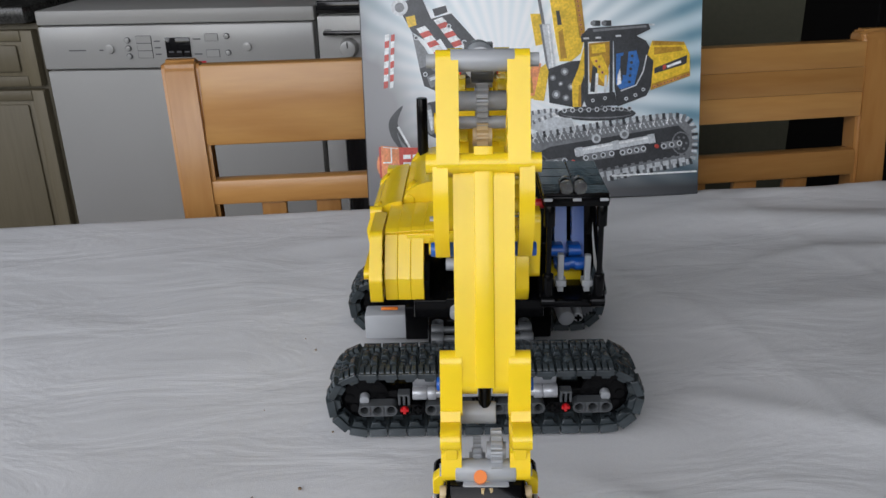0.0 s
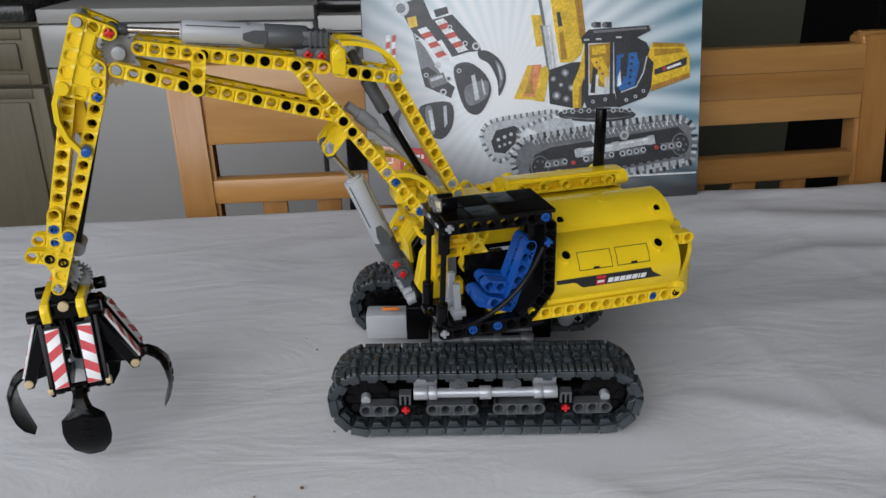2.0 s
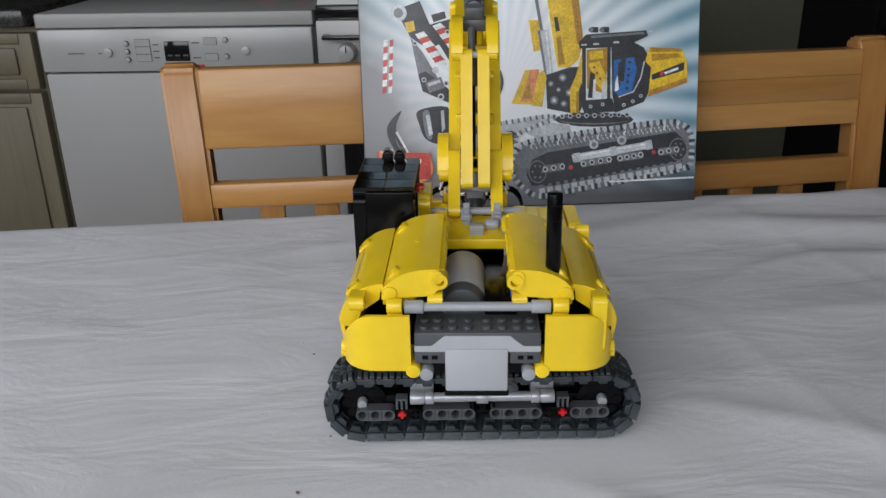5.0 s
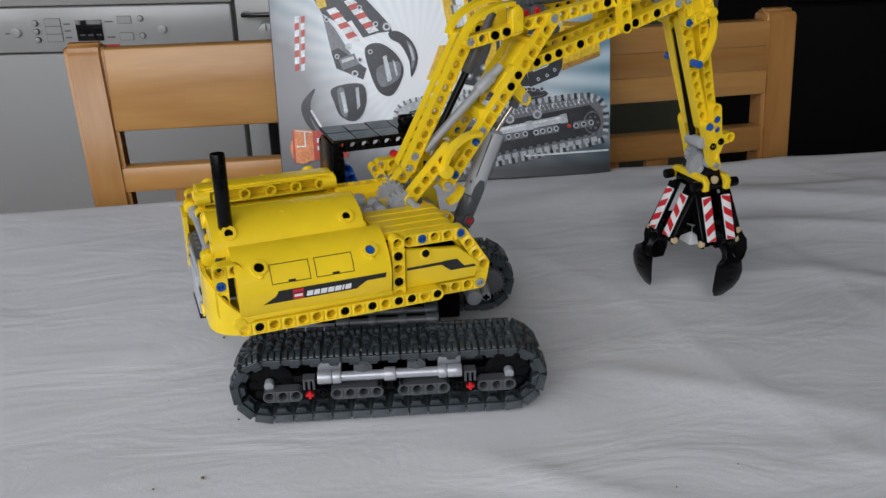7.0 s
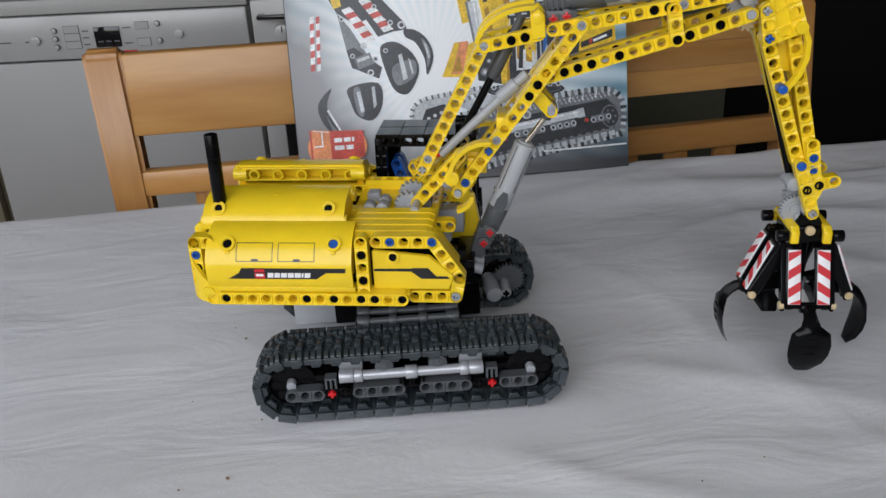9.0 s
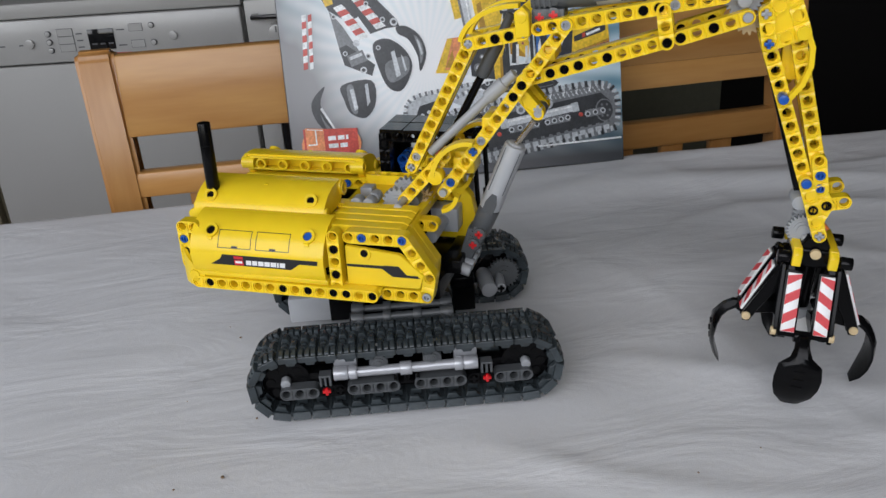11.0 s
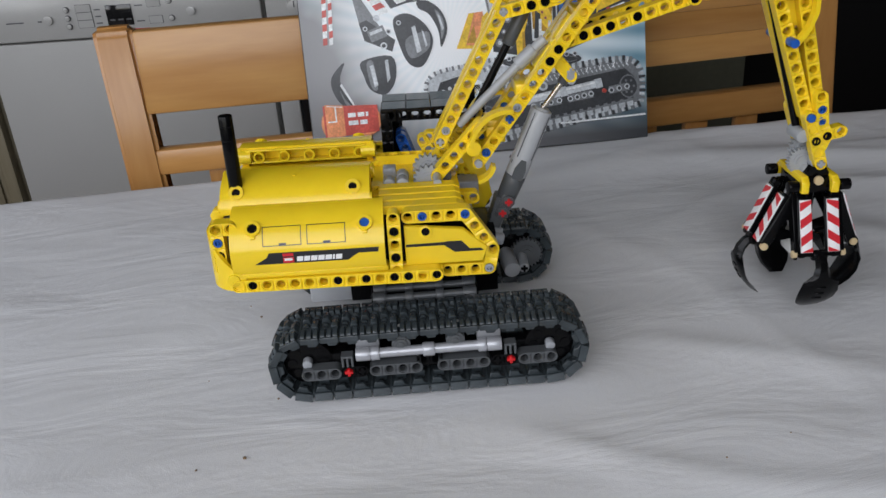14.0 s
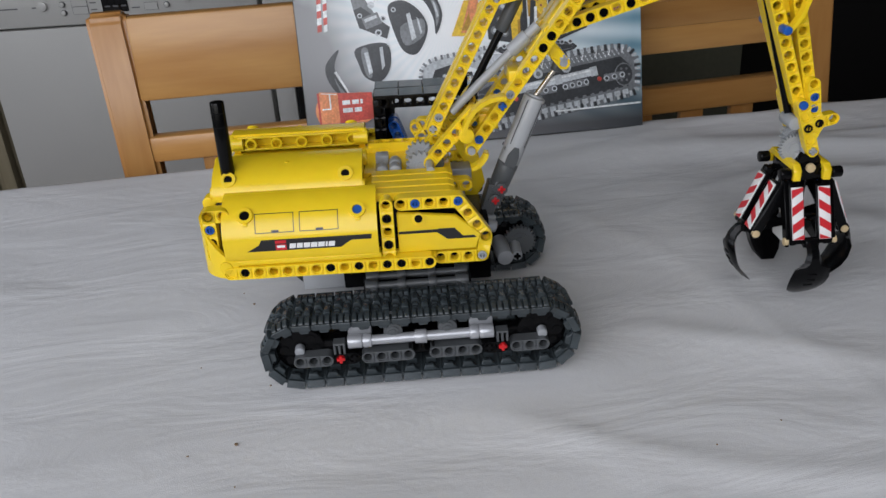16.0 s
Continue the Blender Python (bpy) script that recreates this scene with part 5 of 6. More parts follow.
def nose():
    """The right-hand front housing: stacked beams, sloping front and a printed panel."""
    side = [(-18, 70), (34, 70), (37, 84), (20, 108), (-18, 108)]
    part("nose_core", prism(side, -57, -30, "y", 0.6), BLACK, top)
    for k in range(4):
        v = -53.2 + 8.05 * k
        h = 113.2 + 0.5 * k
        part("top_plate", prism([(-22, h - 5), (-22, h), (22.5, h), (26, h - 1.6), (24, h - 5)], v - 3.97, v + 3.97, "y", 0.25), YELLOW, top)
    slope = [(20, 108), (23.5, 111.5), (40, 86.5), (38, 71.5), (35.5, 72), (37, 86)]
    for k in range(3):
        v = -53.5 + 8.05 * k
        part("slope_plate", prism(slope, v - 3.96, v + 3.96, "y", 0.35), YELLOW, top, "smooth yellow sloping front plate")
    vo = -62.4
    flat_beam(top, 15.5, 39.5, vo, 75, YELLOW, "sill_beam")
    beam(top, (-13.5, 79), (-13.5, 111), vo - 4, YELLOW, "upright_beam")
    beam(top, (-5.4, 109.5), (26.6, 109.5), vo, YELLOW, "top_beam")
    beam(top, (27, 109.5), (41.8, 87), vo, YELLOW, "front_beam", n=4)
    beam(top, (41.8, 87), (39.5, 75), vo, YELLOW, "front_beam", n=2)
    for u in (2.6, 26.6):
        pin(top, u, vo - 3.0, 109.5, BLUE, -1)
    for w in (87, 103):
        pin(top, -13.5, vo - 7, w, BLACK, -1)
    pin(top, 39.5, vo - 3.2, 75, LIGHT, -1)
    vp = vo - 4.4
    f = part("nose_panel", prism([(-8, 80), (36, 80), (39, 89), (25, 101), (-8, 104.5)], vp, vp + 3.5, "y", 0.6), YELLOW, top, "smooth yellow side panel with a black stripe")
    part("stripe", prism([(-7.5, 91.6), (16, 91.6), (22, 87.0), (36.5, 87.0), (35, 88.6), (28, 88.6), (23, 93.6), (-7.5, 93.2)], vp - 0.15, vp + 0.4, "y"), PRINT_BLACK, f)
    part("stripe", prism([(14, 91.6), (20, 87.0), (30, 87.0), (24, 93.8), (15, 93.8)], vp - 0.2, vp + 0.4, "y"), PRINT_BLACK, f)
    part("boss", rod((4, vp + 2, 100), (4, vp - 0.6, 100.2), 3.9, seg=18, bevel=0.3), YELLOW, f)
    # black disc in place of the hole's shaded inside
    part("pin_hole", rod((4, vp + 1, 100.6), (4, vp - 0.8, 100.8), 2.3, seg=14), BLACK, f)
    part("step_plate", box(-18, 13, -70, -60, 75.4, 79, 0.5), YELLOW, top)
    # left inner housing beside the boom
    for v in (-26, 26):
        out = [(20, 74), (44, 74), (50, 84), (46, 104), (36, 116), (28, 116), (36, 100), (36, 86), (20, 84)]
        if v > 0:
            part("front_bracket", prism(out, v - 4, v + 4, "y", 0.5), YELLOW, top)
        beam(top, (10, 104), (34, 104), v, YELLOW)
    part("front_block", box(36, 48, -20, 20, 68, 77, 1), BLACK, top)
    for v in (-14, -5, 5, 14):
        part("bush", rod((46, v, 70), (53, v, 68), 3.7, bevel=0.4), LIGHT, top)
    part("bush", rod((30, -20, 92), (30, 20, 92), 4, bevel=0.4), LIGHT, top)
    part("block", box(22, 40, 8, 22, 84, 100, 1), LIGHT, top)


nose()


def cab():
    """The open black cab with blue seat and grey levers."""
    V0, V1, U0, U1 = 37.5, 75.5, -18, 46
    c = part("cab", box(-16, 44, V0 + 2, V1 - 2, 68.5, 72.5, 0.6), BLACK, excavator, "open black cab with a blue seat")
    for v in (V0 + 3.9, V1 - 3.9):
        flat_beam(c, -2, 46, v, 74, BLACK, "sill")
        beam(c, (-2, 74), (-17, 92), v, BLACK, "rear_post")
        beam(c, (-17, 92), (-17, 132), v, BLACK, "rear_post")
        flat_beam(c, -14, 42, v, 137.5, BLACK, "roof_beam")
        part("front_post", rod((46.5, v, 78), (44, v, 134), 1.7, seg=12), BLACK, c)
        for a, b in ((78, 92), (122, 135)):
            part("post_socket", rod((46.5 - (a - 78) * 0.045, v, a), (46.5 - (b - 78) * 0.045, v, b), 3.3, bevel=0.5), BLACK, c)
    for u in (14, 29):
        pin(c, u, V1 - 0.6, 74, BLUE, 1)
    pin(c, -14, V1 - 0.6, 137.5, BLUE, 1)
    pin(c, -16, V1 - 0.6, 122, BLUE, 1, True)
    pin(c, 46, V1 - 0.4, 74, LIGHT, 1, True)
    pin(c, 42, V1 - 0.4, 137.5, LIGHT, 1, True)
    tilt = random.Random(3)
    for k in range(4):
        for v0, v1 in ((V0 + 0.2, 56.4), (56.6, V1 - 0.2)):
            u = -20 + 16.2 * k
            bm = box(-8, 8, (v0 - v1) / 2, (v1 - v0) / 2, -1.5, 1.0, 0.35, seg=1)
            part("roof_tile", bm, GLOSS_BLACK, c, m=pose((u + 8.1) * MM, (v0 + v1) / 2 * MM, 0.1410, tilt.uniform(-1.2, 1.2), tilt.uniform(-1.0, 1.0), 0))
    part("roof_lip", box(43, 48, V0 + 0.5, V1 - 0.5, 135, 141, 0.8), BLACK, c)
    for v in (40, 56.5, 72):
        part("chrome_tip", box(47.6, 48.6, v - 2.4, v + 2.4, 138.5, 140.2, 0.2), PALE, c)
    part("rear_panel", box(-21, -15.5, V0 + 1, V1 - 8, 84, 139, 0.6), BLACK, c)
    # added black sheet that stands for the shade inside the cab
    part("inner_panel", box(-16, 22, V0 - 0.6, V0 + 0.4, 74, 104, 0.3), BLACK, c)
    part("side_panel", prism([(-20, 138), (-6, 138), (-9, 104), (3, 78), (-3, 74), (-20, 92)], V1 - 9.6, V1 - 7.8, "y", 0.3), BLACK, c)
    for v in (50.5, 58.5):
        part("lamp", rod((42, v, 145.6), (46.4, v, 145.6), 3.8, seg=18, bevel=0.5), CLEAR, c, "clear round work lamp")
        part("lamp_holder", rod((33, v, 145.6), (42.2, v, 145.6), 3.7, seg=16, bevel=0.4), BLACK, c)
    # seat
    for v in (53, 64):
        beam(c, (21.5, 87.5), (4.5, 81.5), v, BLUE, "seat", n=3)
        beam(c, (3.5, 83), (-8.5, 117.5), v, BLUE, "backrest", n=6)
        beam(c, (15, 94), (1, 91), v - 3.5, BLUE, "seat", n=3)
    part("seat_edge", rod((20.5, 50, 88), (20.5, 67, 88), 3.8, bevel=0.4), BLUE, c)
    part("seat_base", box(-12, 12, 46, 66, 72, 78, 0.6), YELLOW, c)
    for v, a in ((50, 0), (66, 2)):
        lever = prism([(33, 76), (37.5, 76), (33 + a + 3, 100), (29 + a + 3, 100)], v - 1.8, v + 1.8, "y", 0.3)
        box(31, 39, v - 3.2, v + 3.2, 80, 84, 0.4, lever)
        part("lever", lever, LIGHT, c, "light grey control lever")
    for (u0, w0), (u1, w1) in (((20, 96), (6, 122)), ((10, 124), (34, 124)), ((22, 122), (8, 100)), ((36, 90), (36, 122))):
        beam(c, (u0, w0), (u1, w1), 33, YELLOW, "inner_beam")
    hose = [(47, V1 - 1, 80), (42, V1 + 0.5, 77.5), (30, V1 + 1.2, 79), (16, V1 + 1, 85), (2, V1 + 0.5, 96), (-8, V1, 110), (-14, V1 - 1, 122)]
    pts = []
    for k in range(len(hose) - 1):
        p = [Vector(hose[max(k - 1, 0)]), Vector(hose[k]), Vector(hose[k + 1]), Vector(hose[min(k + 2, len(hose) - 1)])]
        for j in range(4):
            t = j / 4
            pts.append(0.5 * (2 * p[1] + (p[2] - p[0]) * t + (2 * p[0] - 5 * p[1] + 4 * p[2] - p[3]) * t * t + (3 * p[1] - p[0] - 3 * p[2] + p[3]) * t ** 3))
    part("hose", tube(pts, 1.5, 8), BLACK, c, "thin black hose")
    MOVING.append(c)
    part("red_bush", rod((22, 34, 128), (22, 40, 128), 3.0, bevel=0.3), RED, c)


cab()


# ------------------------------------------------------------------ boom and arm
def arched(name, centre, r, a0, a1, v, width=2.6, thick=7.4, mat=YELLOW, parent=None, ry=None):
    """A bent strip in the plane v = const, part of a ring."""
    line = arc(centre[0], centre[1], r, ry or r, a0, a1, 12)
    return part(name, shell(line, width, v - thick / 2, v + thick / 2, "y"), mat, parent or boom_root)


boom_root = part("boom", box(44, 56, -9.5, 9.5, 131, 145, 0.8), YELLOW, excavator, "yellow cranked boom of pierced beams")
MOVING.append(boom_root)


def boom():
    for s in (-1, 1):
        v = s * 14.0
        k0, f0 = (38.5, 121.3), (110.0, 219.9)
        beam(boom_root, k0, f0, v, YELLOW, "boom_beam", n=16)
        beam(boom_root, (13.0, 114.6), (40.5, 144.5), s * 14.0, YELLOW, "boom_foot_beam", n=6)
        d = ((f0[0] - k0[0]) / 15, (f0[1] - k0[1]) / 15)
        at = lambda k: (k0[0] + d[0] * k, k0[1] + d[1] * k)
        for k, mat, cross in ((0, LIGHT, True), (1, BLUE, False), (4, BLUE, True), (5, LIGHT, False), (9, BLACK, False), (10, BLACK, False), (15, LIGHT if s < 0 else BLACK, False)):
            pin(boom_root, at(k)[0], v + s * 2.7, at(k)[1], mat, s, cross, 1.0 if mat is BLUE else 0.0)
        # arched guards at the foot
        arched("arched_guard", (56, 130), 21, 172, 82, s * 21.6, ry=23)
        part("big_pin", rod((35.5, s * 16, 132.5), (35.5, s * 24.5, 132.5), 4.6, bevel=0.5), YELLOW, boom_root)
        arched("arched_guard", (36, 122), 13, 280, 350, s * 18)
        ve = s * 11.6
        # rear strut
        vr = s * 5.6
        beam(boom_root, (16.3, 132.9), (55.4, 208.9), vr, YELLOW, "strut_beam", n=12)
        for u, w in ((16.3, 132.9), (55.4, 208.9)):
            pin(boom_root, u, (vr if w < 200 else ve - s) + s * 2.7, w, LIGHT, s, True)
        pin(boom_root, 20, vr + s * 2.7, 140, LIGHT, s)
        # elbow
        ve = s * 11.6
        beam(boom_root, (55.4, 208.9), (86.5, 215.2), ve, YELLOW, "elbow_beam", n=5, thick=6.0)
        for k, mat in ((2, BLACK), (3, BLACK)):
            pin(boom_root, 55.4 + 31.1 * k / 4, ve + s * 2.7, 208.9 + 6.3 * k / 4, mat, s)
        pin(boom_root, 86.5, ve + s * 2.7, 215.2, LIGHT, s, True)
        part("elbow_block", prism([(82.5, 212), (90.5, 213.5), (89.6, 226), (86, 229.5), (81.5, 226)], ve - 3.8, ve + 3.8, "y", 0.6), YELLOW, boom_root)
        part("big_pin", rod((85.6, ve, 224), (85.6, ve + s * 4.4, 224), 3.2, bevel=0.4), YELLOW, boom_root)
        arched("arched_guard", (83, 207), 31, 172, 88, ve, ry=21.5)
        # upper link
        vu = s * 10.0
        beam(boom_root, (94.3, 217.2), (189.2, 233.8), vu, YELLOW, "link_beam", n=13)
        for k in (7, 8, 9) if s < 0 else (4, 5, 8):
            u, w = 94.3 + 94.9 * k / 12, 217.2 + 16.6 * k / 12
            pin(boom_root, u, vu + s * 2.7, w, LIGHT if (k == 9 and s < 0) else BLACK, s)
        beam(boom_root, (160, 227.6), (162.8, 211.2), s * 14.5, YELLOW, "tie_beam", n=3)
        pin(boom_root, 162.8, s * 17.2, 211.2, BLACK, s)
        # lower link
        beam(boom_root, (86, 188.6), (162.8, 211.2), s * 9.4, YELLOW, "link_beam", n=11)
        for k in (2, 3, 4, 6):
            pin(boom_root, 86 + 76.8 * k / 10, s * 12.1, 188.6 + 22.6 * k / 10, BLACK, s)
        beam(boom_root, (169.4, 213.6), (201.4, 224.0), s * 13.6, YELLOW, "link_beam", n=5)
        for k, mat in ((0, BLACK), (2, BLACK), (4, LIGHT)):
            pin(boom_root, 169.4 + 8 * k, s * 16.3, 213.6 + 2.6 * k, mat, s)
        # knuckle bracket of the lower cylinder
        beam(boom_root, (84, 182), (94.5, 169.8), s * 9, YELLOW, "knuckle_beam", n=2)
        pin(boom_root, 94.5, s * 12, 172.5, LIGHT, s, True)
    for u, w, h in ((38.5, 121.3, 20), (55.4, 208.9, 13), (201.4, 224, 18), (94.5, 169.8, 12), (110, 219.9, 15)):
        part("cross_axle", rod((u, -h, w), (u, h, w), 2.3), LIGHT, boom_root)
    part("boom_plate", box(-2, 34, -8, 8, -2, 2, 0.6), YELLOW, boom_root, m=pose(0.076, 0, 0.176, 0, -54, 0))
    for u, w in ((48, 138), (66, 163), (100, 204)):
        part("boom_spacer", box(u - 4, u + 4, -13, 13, w - 4, w + 4, 0.8), YELLOW, boom_root, m=None)
    # drive shafts inside the boom
    part("drive_shaft", rod((36.5, 2, 145), (63, 2, 195), 2.4, seg=12), BLACK, boom_root, "thin black drive shaft")
    sh = rod((59, 2, 187.5), (69, 2, 207), 4.0, seg=16, bevel=0.8)
    rod((69, 2, 207), (77, 2, 223), 2.6, bm=sh)
    part("universal_joint", sh, DARK, boom_root)
    sh = rod((28, -5, 142), (66, -5, 178), 2.8, seg=12)
    part("drive_shaft", sh, LIGHT, boom_root)
    sh = rod((64, -5, 176.4), (74, -5, 185.6), 4.2, seg=16, bevel=0.8)
    rod((74, -5, 185.6), (80, -5, 191), 3.0, bm=sh)
    part("universal_joint", sh, LIGHT, boom_root)


boom()


def cylinder(base, split, head, rod_end, name):
    """An actuator: dark foot, pale grey barrel, steel rod and fork."""
    b, s, h, r = (Vector((p[0], 0, p[1])) for p in (base, split, head, rod_end))
    d = (h - b).normalized()
    body = part(name, rod(s, h, 6.7, seg=28, bevel=0.8), PALE, boom_root, "pale grey actuator with a steel rod")
    part("collar", rod(h, h + d * 1.2, 4.6, seg=20, bevel=0.3), PALE, body)
    part("foot", rod(b + d * 6, s, 6.3, 6.8, seg=20, bevel=0.6), DARK, body)
    part("piston_rod", rod(h, r - d * 5, 1.7, seg=14), STEEL, body)
    f = rod(r - d * 8, r - d * 2, 3.2, seg=12, bevel=0.5)
    rod(r + Vector((0, -4, 0)), r + Vector((0, 4, 0)), 3.8, seg=16, bm=f, bevel=0.4)
    part("fork", f, DARK, body)
    ang = math.degrees(atan2(d.z, d.x))
    lie = Matrix.Translation(s * MM) @ pose(0, 0, 0, 0, -ang, 0)
    for v in (-1, 1):
        part("prong", prism([(-1, -3.6), (6, -3.6), (12, -1.6), (12, 1.6), (6, 3.6), (-1, 3.6)], v * 6.6 - 0.7, v * 6.6 + 0.7, "y", 0.2), DARK, body, m=lie)
        for w in (-4.6, 4.6):
            part("groove", box(13, (h - s).length - 2, v * 5.3 - 0.25, v * 5.3 + 0.25, w - 0.25, w + 0.25, 0), DARK, body, m=lie)
    blk = bmesh.new()
    box(-6, 9, -6.2, 6.2, -4, 4, 0.8, blk)
    for k in range(4):
        box(-5 + k * 3, -3.6 + k * 3, -6.8, 6.8, -4.6, 4.6, 0.2, blk, 1)
    part("gear_case", blk, DARK, body, m=Matrix.Translation(b * MM) @ pose(0, 0, 0, 0, -ang, 0))
    for v in (-4.4, 4.4):
        part("mark", box(-0.9, 0.9, v - 0.9, v + 0.9, 6.4, 6.75, 0), PRINT_GREY, body, m=Matrix.Translation((s + d * 9) * MM) @ pose(0, 0, 0, 0, -ang, 0))
    return body, d


low, d1 = cylinder((54.5, 85.5), (63, 106), (79.5, 147.2), (94.5, 169.8), "lift_cylinder")
high, d2 = cylinder((95, 231.5), (124, 234.2), (167, 238.9), (202, 242.3), "arm_cylinder")
for body, spots in ((low, ((57.5, 90.8), (53.5, 83.5))), (high, ((102, 223.9), (94.5, 222.6)))):
    for u, w in spots:
        for s in (-1, 1):
            part("pin_block", rod((u, s * 6.2, w), (u, s * 8.4, w), 4.0, seg=16, bevel=0.4), DARK, body)
            pin(body, u, s * 7.8, w, RED, s, True, 0.4)
part("cylinder_seat", box(90, 108, -8, 8, 219, 227, 0.8), DARK, high)
part("foot_link", prism([(44, 74), (52, 72), (60, 92), (50, 94)], -6, 6, "y", 0.6), DARK, low)


arm_root = part("arm", box(221, 231, -4, 4, 190, 214, 0.8), YELLOW, excavator, "yellow hanging arm of pierced beams")
MOVING.append(arm_root)


def arm():
    for s in (-1, 1):
        v = s * 12.0
        # head: rows of pierced beams round a thin web
        web = [(213.5, 249), (217.5, 250.5), (230, 217), (228, 214.5), (213.5, 208.5), (208.5, 224.5), (212, 233), (208, 242)]
        p = part("arm_plate", prism(web, v - 2.4, v + 2.4, "y", 0.4), YELLOW, arm_root, "yellow arm head plate with round holes")
        for p0, p1, n, th in (((216, 249), (228.6, 216.8), 5, 7.7), ((228.6, 216.8), (213, 210.6), 3, 7.5), ((210, 225.5), (213, 210.6), 3, 7.3), ((216, 249), (202, 242.3), 3, 7.1), ((210, 225.5), (222, 233.6), 3, 6.9)):
            beam(p, p0, p1, v, YELLOW, "head_beam", th, n)
        for u, w, mat in ((216, 249, LIGHT), (228.6, 216.8, LIGHT), (213, 210.6, BLUE), (210, 225.5, LIGHT), (202, 242.3, RED)):
            pin(p, u, v + s * 2.9, w, mat, s, True, 0.4)
        # two long beams
        beam(arm_root, (213, 210.5), (240, 136.9), s * 6.6, YELLOW, "arm_beam", n=11)
        part("blue_pin", rod((223.0, s * 10, 182.8), (223.0, s * 19, 182.8), 2.6, seg=14, bevel=0.4), BLUE, arm_root)
        part("blue_pin", rod((240, s * 10, 136.9), (240, s * 17.5, 136.9), 2.6, seg=14, bevel=0.4), BLUE, arm_root)
        beam(arm_root, (227.5, 211.5), (246.3, 141.5), s * 6.6, YELLOW, "arm_beam", n=10)
        beam(arm_root, (245, 149.5), (248, 133), s * 12, YELLOW, "arm_beam", n=3)
        for u, w in ((246.5, 141.5), (247.5, 134.5)):
            pin(arm_root, u, s * 14.7, w, BLUE, s)
        # arched guard behind the arm
        g = [(229.0, 217), (232.5, 209), (232.8, 200), (230, 191), (224, 182.5)]
        part("arched_guard", shell(g if s < 0 else g, 2.6, s * 14.6 - 2.6, s * 14.6 + 2.6, "y"), YELLOW, arm_root)
        # lower plate with an ear
        web = [(237.5, 138), (243, 137), (247.6, 128), (252.5, 126), (252.5, 112), (252.6, 106), (248.6, 106)]
        q = part("arm_plate", prism(web, s * 12.4 - 2.4, s * 12.4 + 2.4, "y", 0.4), YELLOW, arm_root, "yellow arm foot plate with an ear")
        for p0, p1, n, th in (((240, 136.9), (250.6, 106.9), 5, 7.4), ((247.6, 114.8), (251.4, 124.6), 2, 7.2), ((246, 124.4), (260.3, 127.2), 3, 6.8), ((246.6, 134), (252, 124.6), 2, 7.0)):
            beam(q, p0, p1, s * 12.4, YELLOW, "foot_beam", th, n)
        for u, w, mat, cross in ((251.6, 125.0, BLACK, False), (245.3, 121.9, BLACK, False), (250.6, 106.9, LIGHT, True), (240, 136.9, BLUE, True)):
            pin(q, u, s * 15.4, w, mat, s, cross, 0.4)
    part("arm_cover", box(-46, 38, -3.3, 3.3, -1.6, 1.6, 0.5), YELLOW, arm_root, m=pose(0.2395, 0, 0.178, 0, 74.6, 0))
    part("arm_rib", rod((214, 0, 205), (240, 0, 124), 2.4), BLACK, arm_root)
    gear(arm_root, (199.5, 0, 231.5), 9.8, 4, 24, LIGHT)
    part("hub", rod((199.5, -12, 231.5), (199.5, 12, 231.5), 3.6, bevel=0.5), LIGHT, arm_root)
    part("cross_axle", rod((216, -19, 249), (216, 19, 249), 2.4), LIGHT, arm_root)
    part("hub", rod((216, -11, 249), (216, 11, 249), 3.8, bevel=0.5), LIGHT, arm_root)
    part("cross_axle", rod((228.6, -19.5, 216.8), (228.6, 19.5, 216.8), 3.4), YELLOW, arm_root)
    gear(arm_root, (203, 0, 219), 6.4, 4, 12, TAN)
    gear(arm_root, (246, 4, 112), 8.2, 4, 16, LIGHT)
    part("hub", rod((250.6, -11, 106.9), (250.6, 11, 106.9), 4.2, bevel=0.5), LIGHT, arm_root)
    gear(arm_root, (250.6, 0, 101), 6.5, 4, 12, TAN, "z")
    part("hub", rod((239, -12, 124), (239, 4, 124), 4.2, bevel=0.5), LIGHT, arm_root)
    gear(arm_root, (243.5, -3, 105.5), 9.0, 3, 24, LIGHT)
    part("block", box(243, 256, -9, 9, 92, 104, 1.2), LIGHT, arm_root)
    part("orange_pin", rod((252, -2, 104), (256, -2, 108), 2.4), ORANGE, arm_root)


arm()


